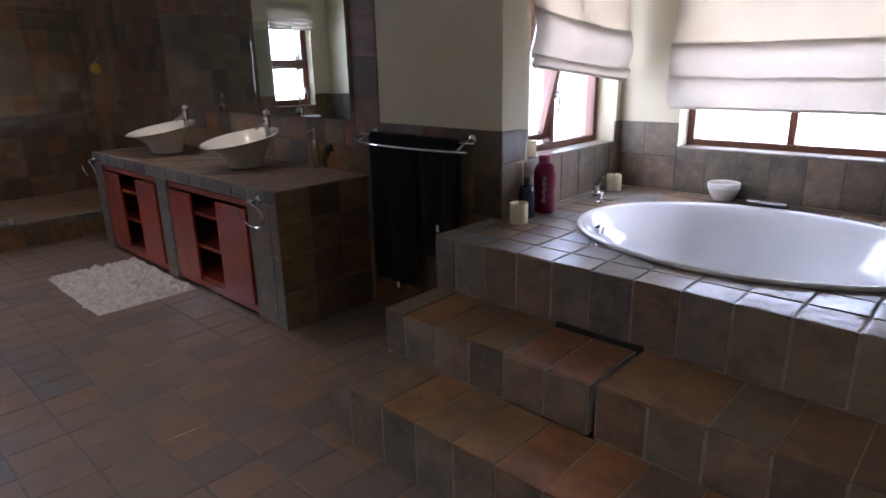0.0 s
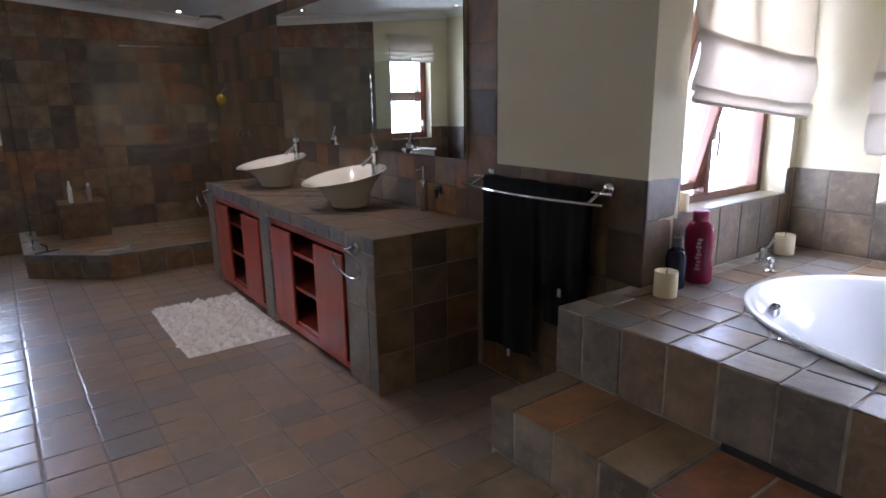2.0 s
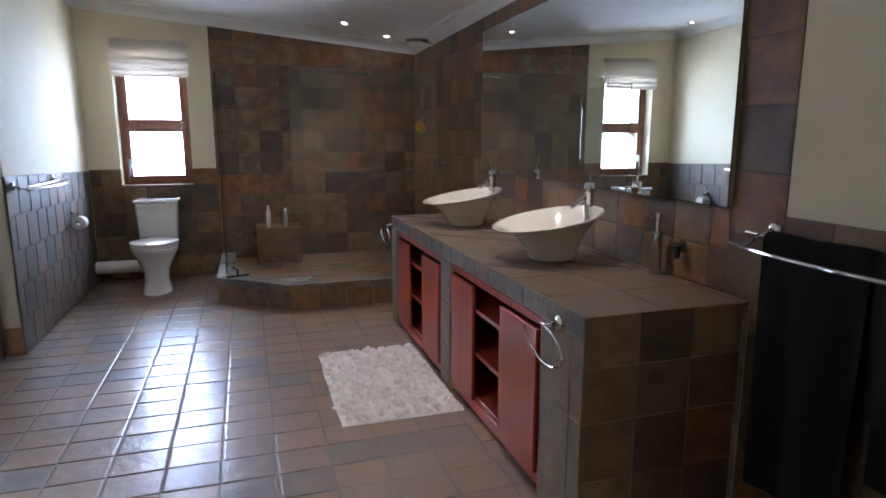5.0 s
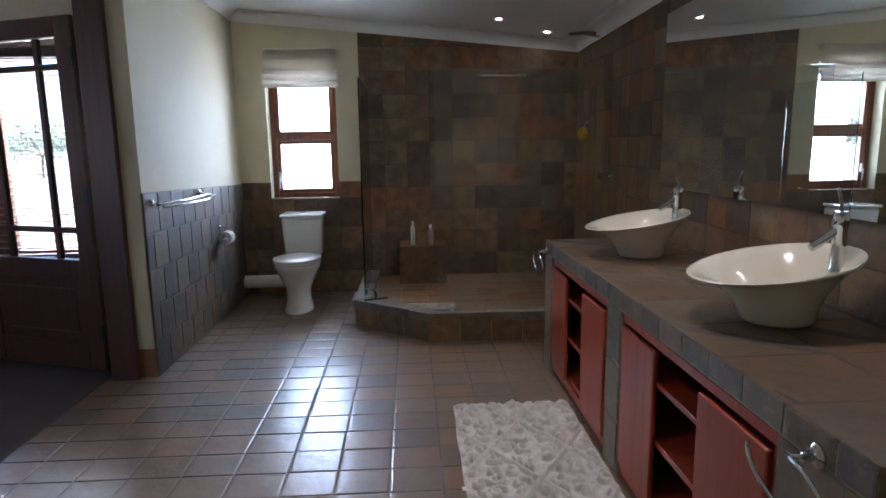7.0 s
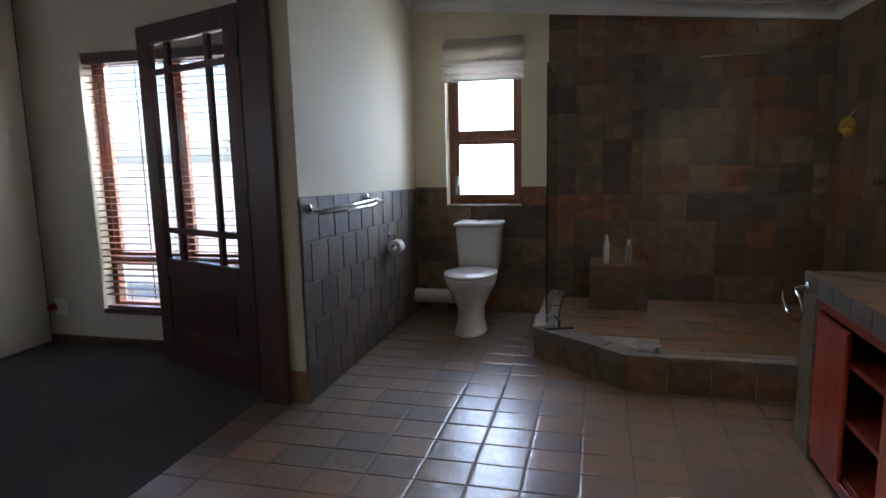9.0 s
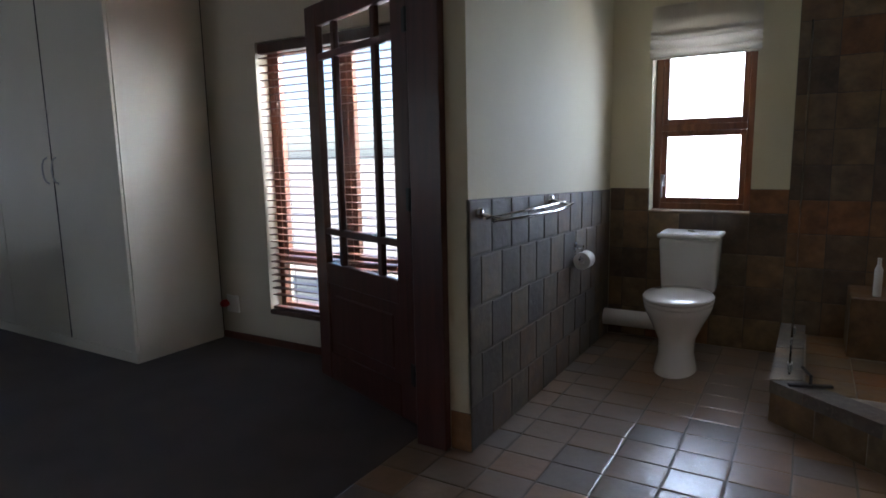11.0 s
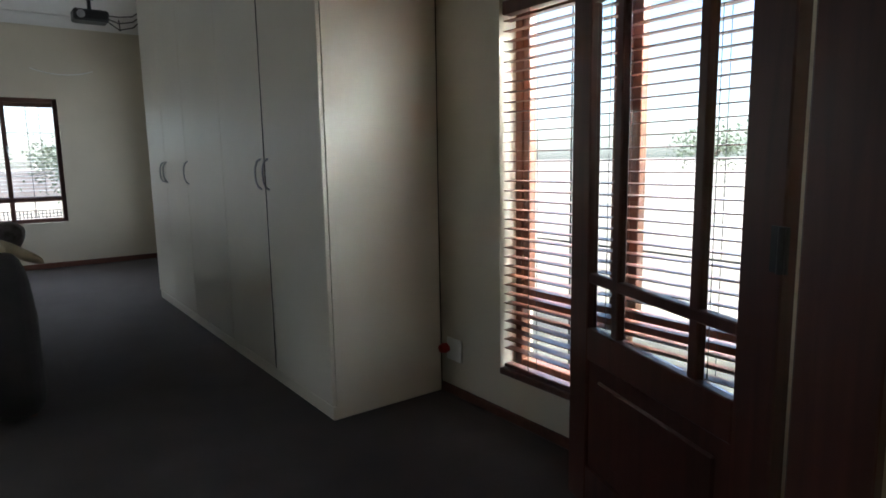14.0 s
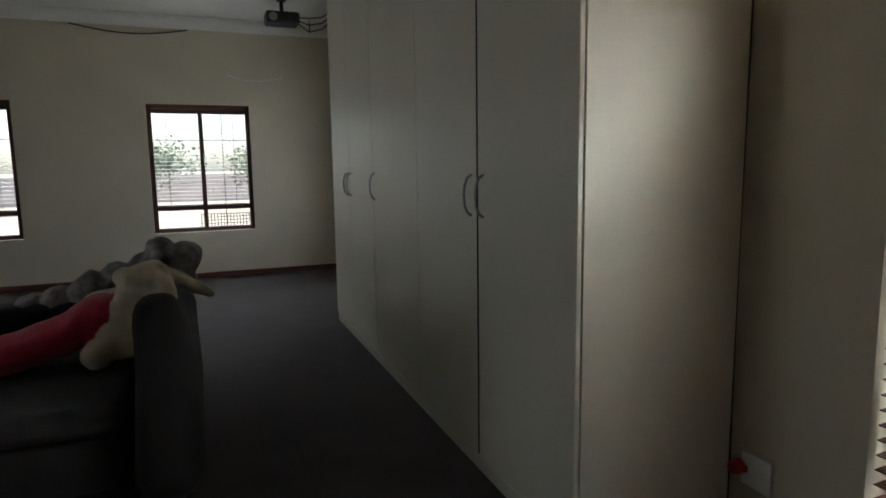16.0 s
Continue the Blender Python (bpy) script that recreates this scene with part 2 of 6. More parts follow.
def mat_glass(name, rgb=(0.96, 0.98, 0.97), rough=0.0, ior=1.45):
    m, t, p = nodes_of(name)
    p.inputs["Base Color"].default_value = (*rgb, 1)
    p.inputs["Transmission Weight"].default_value = 1
    p.inputs["Roughness"].default_value = rough
    p.inputs["IOR"].default_value = ior
    return m


def mat_cloth(name, rgb, through=0.3, scale=500.0):
    """Woven cloth that lets some light through."""
    m = mat_plain(name, rgb, 0.9, vary=0.07, scale=3, bump=0.25, bumpscale=scale)
    t = m.node_tree
    n = t.nodes
    tr = n.new("ShaderNodeBsdfTranslucent")
    tr.inputs[0].default_value = (*rgb, 1)
    mix = n.new("ShaderNodeMixShader")
    mix.inputs[0].default_value = through
    t.links.new(n["Principled BSDF"].outputs[0], mix.inputs[1])
    t.links.new(tr.outputs[0], mix.inputs[2])
    t.links.new(mix.outputs[0], n["Material Output"].inputs[0])
    return m


def mat_glow(name, rgb, strength):
    m, t, p = nodes_of(name)
    p.inputs["Emission Color"].default_value = (*rgb, 1)
    p.inputs["Emission Strength"].default_value = strength
    return m


CREAM = mat_plain("cream_paint", (0.645, 0.585, 0.405), 0.75, vary=0.05, scale=1.6, bump=0.25, bumpscale=60)
BEDCREAM = mat_plain("bedroom_cream_paint", (0.6, 0.54, 0.425), 0.75, vary=0.06, scale=1.6, bump=0.25, bumpscale=60)
WHITEWASH = mat_plain("ceiling_paint", (0.78, 0.77, 0.74), 0.85, vary=0.04, scale=1.2, bump=0.12, bumpscale=80)
OUTWALL = mat_plain("outside_plaster", (0.6, 0.5, 0.38), 0.9, vary=0.1, scale=1.0, bump=0.3)
GROUT = mat_plain("grout", (0.33, 0.3, 0.25), 0.9, vary=0.3, scale=14, bump=0.5, bumpscale=140)
WALLGROUT = mat_plain("wall_grout", (0.1, 0.085, 0.066), 0.9, vary=0.3, scale=14, bump=0.5, bumpscale=140)
GROUT_LIGHT = mat_plain("light_grout", (0.15, 0.132, 0.11), 0.9, vary=0.25, scale=14, bump=0.5, bumpscale=140)
FLOORSLATE_C = [(0.192, 0.134, 0.088), (0.178, 0.129, 0.09), (0.206, 0.139, 0.085), (0.16, 0.123, 0.093), (0.195, 0.139, 0.095), (0.213, 0.134, 0.078), (0.185, 0.134, 0.093), (0.143, 0.115, 0.094)]
WALLSLATE_C = [(0.189, 0.12, 0.061), (0.153, 0.105, 0.061), (0.224, 0.122, 0.053), (0.118, 0.081, 0.05), (0.218, 0.15, 0.077), (0.195, 0.102, 0.046), (0.171, 0.122, 0.069), (0.23, 0.161, 0.084), (0.236, 0.109, 0.043), (0.097, 0.07, 0.046), (0.195, 0.133, 0.065), (0.147, 0.109, 0.067)]
GREYSLATE_C = [(0.17, 0.155, 0.13), (0.14, 0.135, 0.125), (0.2, 0.17, 0.13), (0.155, 0.15, 0.13), (0.12, 0.115, 0.115), (0.185, 0.16, 0.12)]
RUSTSLATE_C = [(0.21, 0.125, 0.055), (0.18, 0.118, 0.06), (0.24, 0.125, 0.048), (0.155, 0.12, 0.075), (0.145, 0.1, 0.055), (0.23, 0.105, 0.04), (0.19, 0.135, 0.065)]
FLOORSLATE = mat_slate("floor_slate", FLOORSLATE_C, 0.34, 0.5, wave=0.9, coat=0.6, cloudy=0.35, rusty=0.14, chalk=0.07)
FLOORSLATE_ISLAND = mat_slate("floor_slate_joined", FLOORSLATE_C, 0.34, 0.5, wave=0.9, coat=0.6, island=True, cloudy=0.35, rusty=0.14, chalk=0.07)
WALLSLATE = mat_slate("wall_slate", WALLSLATE_C, 0.44, 0.7, chalk=0.12)
DADOSLATE = mat_slate("dado_slate", [(0.145, 0.12, 0.09), (0.11, 0.098, 0.08), (0.165, 0.132, 0.092), (0.09, 0.082, 0.074), (0.13, 0.106, 0.078), (0.15, 0.105, 0.07)], 0.55, 0.7, chalk=0.15, rusty=0.15)
GREYSLATE = mat_slate("grey_slate", GREYSLATE_C, 0.44, 0.9, chalk=0.6, coat=0.2)
EMBERSLATE = mat_slate("orange_slate", [(0.215, 0.092, 0.043), (0.19, 0.11, 0.055)], 0.44, 0.6, rusty=0.3)
RISERSLATE = mat_slate("riser_slate", [(0.235, 0.19, 0.138), (0.205, 0.175, 0.138), (0.245, 0.2, 0.142), (0.2, 0.18, 0.15), (0.21, 0.152, 0.1), (0.15, 0.138, 0.12)], 0.42, 0.9, cloudy=1.0, rusty=0.35, chalk=0.6)
ALCOVESLATE = mat_slate("alcove_slate", [(0.2, 0.155, 0.11), (0.17, 0.145, 0.112), (0.22, 0.165, 0.112), (0.19, 0.165, 0.13), (0.175, 0.14, 0.1)], 0.45, 0.9, rusty=0.2, chalk=0.6)
COUNTERSLATE = mat_slate("counter_slate", [(0.15, 0.096, 0.05), (0.13, 0.09, 0.052), (0.165, 0.098, 0.044), (0.12, 0.09, 0.056)], 0.43, 0.8, chalk=0.12, rusty=0.5, coat=0.3)
RUSTSLATE = mat_slate("rust_slate", RUSTSLATE_C, 0.42, 0.75, chalk=0.18)
DECKSLATE = mat_slate("deck_slate", GREYSLATE_C[:3] + [(0.2, 0.14, 0.08), (0.18, 0.135, 0.085), (0.19, 0.13, 0.072)], 0.43, 0.7, chalk=0.2, coat=0.35)
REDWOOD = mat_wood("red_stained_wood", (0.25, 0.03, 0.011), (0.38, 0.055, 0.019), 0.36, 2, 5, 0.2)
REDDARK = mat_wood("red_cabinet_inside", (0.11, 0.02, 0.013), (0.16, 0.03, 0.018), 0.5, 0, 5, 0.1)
MAHOGANY = mat_wood("dark_door_wood", (0.052, 0.017, 0.012), (0.095, 0.029, 0.02), 0.4, 2, 5, 0.15)
FRAMEWOOD = mat_wood("window_wood", (0.15, 0.056, 0.026), (0.25, 0.096, 0.042), 0.4, 2, 6, 0.2)
BEDFRAME = mat_wood("bedroom_window_wood", (0.1, 0.035, 0.018), (0.17, 0.06, 0.028), 0.4, 2, 6, 0.2)
DARKFRAME = mat_wood("dark_window_wood", (0.06, 0.026, 0.02), (0.1, 0.042, 0.03), 0.4, 2, 6, 0.2)
SLATWOOD = mat_wood("blind_slat_wood", (0.075, 0.024, 0.014), (0.13, 0.04, 0.02), 0.4, 0, 6, 0.15)
SKIRTWOOD = mat_wood("skirting_wood", (0.08, 0.028, 0.018), (0.13, 0.045, 0.026), 0.45, 0, 5, 0.1)
CHROME = mat_plain("chrome", (0.62, 0.63, 0.64), 0.09, 1.0, 0.03, 8, 0.0)
STEEL = mat_plain("brushed_steel", (0.45, 0.45, 0.46), 0.3, 1.0, 0.08, 20, 0.05)
CERAMIC = mat_plain("white_ceramic", (0.8, 0.79, 0.76), 0.12, 0, 0.02, 3, 0.0, coat=0.5)
ACRYLIC = mat_plain("white_acrylic", (0.82, 0.82, 0.82), 0.14, 0, 0.02, 3, 0.0, coat=0.6)
BASINWHITE = mat_plain("basin_glaze", (0.72, 0.67, 0.55), 0.12, 0, 0.03, 4, 0.0, coat=0.5)
PLASTICWHITE = mat_plain("white_plastic", (0.75, 0.74, 0.7), 0.4, 0, 0.05, 10, 0.05)
MELAMINE = mat_plain("wardrobe_board", (0.72, 0.68, 0.575), 0.43, 0, 0.05, 1.5, 0.06, 40)
# near-black for strips and sheets that stand in for shadow in gaps
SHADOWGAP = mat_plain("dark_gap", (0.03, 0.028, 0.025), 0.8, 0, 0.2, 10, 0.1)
BLINDCLOTH = mat_cloth("blind_cloth", (0.6, 0.54, 0.44), 0.0085)
FOLDCLOTH = mat_cloth("folded_blind_cloth", (0.6, 0.55, 0.48), 0.009)
TOWELCLOTH = mat_plain("black_towel", (0.012, 0.011, 0.012), 0.95, 0, 0.3, 30, 1.0, 420, sheen=0.04)
MATCLOTH = mat_plain("bath_mat_pile", (0.66, 0.615, 0.555), 0.95, 0, 0.2, 30, 1.0, 320, sheen=0.2)
CARPET = mat_plain("carpet", (0.05, 0.037, 0.034), 0.97, 0, 0.3, 4, 1.0, 380, sheen=0.1)
WAX = mat_plain("candle_wax", (0.78, 0.7, 0.47), 0.5, 0, 0.06, 12, 0.1)
NAVY = mat_plain("navy_bottle", (0.012, 0.016, 0.04), 0.25, 0, 0.1, 20, 0.0)
MAGENTA = mat_plain("magenta_bottle", (0.21, 0.008, 0.045), 0.25, 0, 0.1, 12, 0.0)
PINKCAP = mat_plain("pink_cap", (0.26, 0.02, 0.085), 0.35, 0, 0.1, 12, 0.0)
LABELPALE = mat_plain("pale_label", (0.55, 0.32, 0.38), 0.5, 0, 0.1, 40, 0.0)
BLACKPLASTIC = mat_plain("black_plastic", (0.02, 0.02, 0.022), 0.45, 0, 0.2, 20, 0.1)
CLEARBOTTLE = mat_plain("clear_bottle", (0.36, 0.3, 0.28), 0.2, 0, 0.1, 20, 0.0)
YELLOW = mat_plain("yellow_sponge", (0.6, 0.36, 0.02), 0.9, 0, 0.2, 40, 0.8, 150)
REDPLUG = mat_plain("red_plug", (0.45, 0.03, 0.02), 0.4, 0, 0.1, 12, 0.0)
SOFACLOTH = mat_plain("sofa_cloth", (0.011, 0.0085, 0.0085), 0.95, 0, 0.4, 9, 0.9, 260, sheen=0.05)
THROWCLOTH = mat_plain("grey_throw", (0.26, 0.24, 0.25), 0.95, 0, 0.45, 22, 0.8, 240, sheen=0.15)
PLUSHCREAM = mat_plain("cream_plush", (0.62, 0.55, 0.42), 0.97, 0, 0.14, 14, 1.0, 300, sheen=0.3)
PLUSHPINK = mat_plain("pink_plush", (0.48, 0.025, 0.06), 0.95, 0, 0.25, 9, 0.8, 260, sheen=0.3)
GLASS = mat_glass("window_glass")
DOORGLASS = mat_glass("thin_door_glass", ior=1.2)
SHOWERGLASS = mat_glass("shower_glass", (0.93, 0.96, 0.96))
MIRROR = mat_plain("mirror_silver", (0.84, 0.87, 0.86), 0.004, 1.0, 0.01, 2, 0.0)
PAVING = mat_plain("pale_paving", (0.22, 0.19, 0.145), 0.9, 0, 0.35, 0.25, 0.4, 12)
LEAF = mat_plain("leaves", (0.1, 0.13, 0.07), 0.6, 0, 0.45, 1.3, 0.0)
BARK = mat_plain("bark", (0.1, 0.075, 0.05), 0.95, 0, 0.4, 8, 0.8, 30)
FENCEPAINT = mat_plain("dark_fence_paint", (0.05, 0.05, 0.055), 0.5, 0, 0.1, 10, 0.1)
BRICKRED = mat_plain("pink_plaster", (0.5, 0.41, 0.35), 0.9, 0, 0.15, 1.2, 0.3)
LAMPGLOW = mat_glow("lamp_glow", (1.0, 0.86, 0.66), 14.0)

# ---- the place in numbers ----
XW, YN, YS, XE = -7.227, 2.84, -0.02, 1.25         # bathroom faces: west, north, south, east
XA, YA = -1.735, 3.934                             # tub alcove: west face, north face
YB, XB, YF = -0.25, -5.905, -8.75                  # bedroom faces: north, west, south (far)
JW, JE, LINTEL = -5.217, -3.45, 2.13               # doorway between the rooms
ZB = 3.05                                          # bedroom ceiling

NTURN = pose(XA, YN, 0, 0, 0, -1.1) @ pose(-XA, -YN, 0)      # the north wall runs askew by this much


def zc(y):
    """Height of the sloping bathroom ceiling."""
    return 2.435 - 0.09 * y


# ---- structure ----
def wall(name, axis, face, back, lo, hi, z0, z1, openings=(), mat=CREAM, label="cream painted plaster wall"):
    """A wall with openings (lo, hi, z0, z1) cut through it. axis: the way that it runs."""
    bm = bmesh.new()
    a, b = min(face, back), max(face, back)

    def put(u0, u1, w0, w1):
        if u1 - u0 > 1e-4 and w1 - w0 > 1e-4:
            box(bm, *((u0, u1, a, b) if axis == "x" else (a, b, u0, u1)), w0, w1)
    at = lo
    for o0, o1, p0, p1 in sorted(openings):
        put(at, o0, z0, z1)
        put(o0, o1, z0, p0)
        put(o0, o1, p1, z1)
        at = o1
    put(at, hi, z0, z1)
    return structure(name, bm, mat, label, smooth=0)


WIN_T = (0.235, 0.83, 0.855, 1.98)       # toilet window, along y
WIN_A = (3.04, 3.885, 0.895, 1.95)       # alcove west window, along y
WIN_B = (-1.39, -0.36, 0.885, 1.95)      # alcove north window, along x
WIN_C = (-1.897, -0.66, 0.238, 1.955)    # bedroom west window, along y
WIN_D = (-4.79, -3.645, 0.57, 2.08)      # bedroom far window, along x
WIN_E = (-2.33, -1.185, 0.575, 2.09)
WIN_F = (-8.0, -6.7, 0.7, 2.08)          # bedroom west window, beyond the wardrobe; unseen, inferred from light on the carpet
WIN_G = (-5.05, -3.15, 0.7, 2.08)        # bedroom east window, added unseen to light the wardrobe doors

wall_west = wall("wall_west", "y", XW, XW - 0.22, YB, YN + 0.4, -0.3, 3.2, [WIN_T])
wall_north = wall("wall_north", "x", YN, YN + 0.19, XW, XA, -0.3, 3.2)
wall_north.matrix_world = NTURN
wall_alcove_west = wall("wall_alcove_west", "y", XA, XA - 0.22, YN + 0.19, YA + 0.22, -0.3, 3.2, [WIN_A])
wall_alcove_north = wall("wall_alcove_north", "x", YA, YA + 0.22, XA, XE + 0.2, -0.3, 3.2, [WIN_B])
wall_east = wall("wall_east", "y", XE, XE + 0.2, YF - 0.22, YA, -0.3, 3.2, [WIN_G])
wall_south = wall("wall_south", "x", YS, YB, XW, XE, -0.3, 3.2, [(JW, JE, -0.3, LINTEL)])
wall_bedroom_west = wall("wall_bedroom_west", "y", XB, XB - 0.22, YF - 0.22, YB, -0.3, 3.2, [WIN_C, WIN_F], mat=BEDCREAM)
wall_bedroom_south = wall("wall_bedroom_south", "x", YF, YF - 0.22, XB, XE, -0.3, 3.2, [WIN_D, WIN_E], mat=BEDCREAM)

bm = bmesh.new()
vs = [bm.verts.new(c) for c in ((XW - 0.2, YS - 0.15, zc(YS - 0.15)), (XE + 0.2, YS - 0.15, zc(YS - 0.15)), (XE + 0.2, YA + 0.2, zc(YA + 0.2)), (XW - 0.2, YA + 0.2, zc(YA + 0.2)))]
f = bm.faces.new(vs)
top = bmesh.ops.extrude_face_region(bm, geom=[f])
for v in top["geom"]:
    if isinstance(v, bmesh.types.BMVert):
        v.co.z += 0.25
structure("ceiling_bathroom", bm, WHITEWASH, "white painted sloping ceiling", 0)
bm = bmesh.new()
box(bm, XB - 0.1, XE + 0.1, YF - 0.1, YS - 0.16, ZB, ZB + 0.2)
structure("ceiling_bedroom", bm, WHITEWASH, "white painted flat ceiling", 0)
bm = bmesh.new()
box(bm, XW - 0.5, XE + 0.5, YF - 0.5, YA + 0.5, 3.2, 3.3)
structure("roof", bm, OUTWALL, "flat roof slab over the rooms", 0)

# floors
bm = bmesh.new()
box(bm, XW, XE, -0.30, YA, -0.2, -0.004)
floor_bath = structure("floor_bathroom", bm, GROUT_LIGHT, "worn brown slate tile floor with pale joints", 0)
bm = bmesh.new()
box(bm, XB, XE, YF, -0.30, -0.2, 0.0)
structure("floor_bedroom", bm, CARPET, "dark brown fitted carpet", 0)


def cornice(name, pts_from, pts_to, inward, drop=0.085, reach=0.085):
    """Plaster cove along the top of a wall, between two points of the ceiling line."""
    bm = bmesh.new()
    a, b, n = Vector(pts_from), Vector(pts_to), Vector(inward)
    prof = [(0, 0.03), (0, -drop)] + [(reach * (1 - math.cos(k * math.pi / 12)) + 0.012, -drop + (drop - 0.012) * math.sin(k * math.pi / 12)) for k in range(7)] + [(reach + 0.03, -0.012), (reach + 0.03, 0.03)]
    rings = [[bm.verts.new(p + n * u + Vector((0, 0, w))) for u, w in prof] for p in (a, b)]
    k = len(prof)
    for i in range(k):
        bm.faces.new((rings[0][i], rings[0][(i + 1) % k], rings[1][(i + 1) % k], rings[1][i]))
    bm.faces.new(rings[0])
    bm.faces.new(rings[1][::-1])
    return structure(name, bm, WHITEWASH, "white plaster cove cornice")


cornice("cornice_north", (XW, YN, zc(YN + 0.12)), (XA, YN, zc(YN)), (0, -1, 0)).matrix_world = NTURN
cornice("cornice_west", (XW, YN + 0.12, zc(YN + 0.12)), (XW, YS, zc(YS)), (1, 0, 0))
cornice("cornice_south", (XW, YS, zc(YS)), (XE, YS, zc(YS)), (0, 1, 0))
cornice("cornice_bedroom_south", (XB, YF, ZB), (XE, YF, ZB), (0, 1, 0), 0.12, 0.12)
cornice("cornice_bedroom_west", (XB, YF, ZB), (XB, YB, ZB), (1, 0, 0), 0.12, 0.12)
cornice("cornice_bedroom_north", (XB, YB, ZB), (XE, YB, ZB), (0, -1, 0), 0.12, 0.12)

for nm, d in (("skirting_west", (XB + 0.001, XB + 0.02, -2.358, YB, 0.0, 0.05)), ("skirting_south", (XB, XE, YF, YF + 0.02, 0.0, 0.065)), ("skirting_north", (XB, JW - 0.02, YB - 0.02, YB, 0.0, 0.09))):
    bm = bmesh.new()
    box(bm, *d, bevel=0.005)
    structure(nm, bm, SKIRTWOOD, "dark stained wooden skirting board")

# ground, as one sheet to the horizon, just under the floors
bm = bmesh.new()
bmesh.ops.create_grid(bm, x_segments=40, y_segments=40, size=600)
for v in bm.verts:
    v.co.z = -0.25
structure("ground", bm, PAVING, "pale dry paving and bare earth", 0)

# ---- windows ----

def window(name, m, w, h, mulls, transoms, mat, label, depth=0.06, fw=0.045, bars_h=(), bars_v=(), sill=None, openings=()):
    """Timber window, local x along it, y outward, z up. mulls and transoms: places of inner bars."""
    win = tagged(thing(name, m, label, "window", kind="structure"))
    bm = bmesh.new()
    box(bm, 0, fw, 0, depth, 0, h, 0.004)
    box(bm, w - fw, w, 0, depth, 0, h, 0.004)
    box(bm, fw, w - fw, 0.001, depth - 0.001, 0, fw, 0.004)
    box(bm, fw, w - fw, 0.001, depth - 0.001, h - fw, h, 0.004)
    part("window_frame", bm, mat, win)
    for x in mulls:
        boxpart("mullion", (x - fw / 2, x + fw / 2, 0.002, depth - 0.002, fw, h - fw), mat, win, bevel=0.004)
    for z, x0, x1 in transoms:
        boxpart("transom", (x0, x1, -0.004, depth - 0.004, z - fw / 2, z + fw / 2), mat, win, bevel=0.004)
    xs = [0, *mulls, w]
    for a, b in zip(xs, xs[1:]):
        zs = [0] + [z for z, x0, x1 in transoms if x0 < (a + b) / 2 < x1] + [h]
        for c, d in zip(zs, zs[1:]):
            if (a, c) in openings:
                continue
            g = boxpart("pane", (a + fw * 0.5, b - fw * 0.5, depth * 0.5, depth * 0.5 + 0.004, c + fw * 0.5, d - fw * 0.5), GLASS, win)
            g.visible_shadow = False
    for z in bars_h:
        bm = bmesh.new()
        tube(bm, [(fw, depth + 0.05, z), (w - fw, depth + 0.05, z)], 0.005, 6)
        part("burglar_bar", bm, BLACKPLASTIC, win)
    for x in bars_v:
        bm = bmesh.new()
        tube(bm, [(x, depth + 0.05, fw), (x, depth + 0.05, h - fw)], 0.005, 6)
        part("burglar_bar", bm, BLACKPLASTIC, win)
    if sill:
        boxpart("window_sill", sill[:6], sill[6], win, bevel=0.006)
    return win


def catch(win, x, z):
    bm = bmesh.new()
    box(bm, x - 0.012, x + 0.012, -0.018, 0.0, z - 0.04, z + 0.04, 0.004)
    tube(bm, [(x, -0.03, z), (x, -0.035, z - 0.05), (x, -0.03, z - 0.11)], 0.006, 8)
    return part("window_handle", bm, STEEL, win)


wt = window("window_1", pose(XW - 0.12, WIN_T[0], WIN_T[2], 0, 0, 90), 0.595, 1.12, [], [(0.53, 0.045, 0.55)], FRAMEWOOD, "reddish varnished timber window with two panes",
            sill=(-0.004, 0.6, -0.125, 0.0, -0.02, 0.004, WALLSLATE))
catch(wt, 0.06, 0.19)
for z0, z1 in ((0.045, 0.507), (0.553, 1.07)):
    bm = bmesh.new()
    for d in ((0.046, 0.08, 0.006, 0.05, z0, z1), (0.515, 0.549, 0.006, 0.05, z0, z1), (0.08, 0.515, 0.007, 0.049, z0, z0 + 0.034), (0.08, 0.515, 0.007, 0.049, z1 - 0.034, z1)):
        box(bm, *d, bevel=0.003)
    part("sash", bm, FRAMEWOOD, wt)

wa = window("window_2", pose(XA - 0.12, WIN_A[0], WIN_A[2], 0, 0, 90), 0.845, 1.055, [0.39], [], BEDFRAME, "varnished timber window with one casement standing open",
            sill=(-0.002, 0.847, -0.122, 0.0, -0.02, 0.004, GREYSLATE), openings=((0, 0),), fw=0.036)
sash = bmesh.new()
for d in ((0, 0.035, 0, 0.04, 0, 0.95), (0.3, 0.335, 0, 0.04, 0, 0.95), (0.035, 0.3, 0.001, 0.039, 0, 0.035), (0.035, 0.3, 0.001, 0.039, 0.915, 0.95)):
    box(sash, *d, bevel=0.003)
bmesh.ops.transform(sash, matrix=pose(0.365, 0.03, 0.05, 14, 0, 0) @ Matrix.Translation((-0.335, 0, 0)), verts=sash.verts)
part("sash", sash, BEDFRAME, wa, "open tilted casement sash")
catch(wa, 0.39, 0.3)

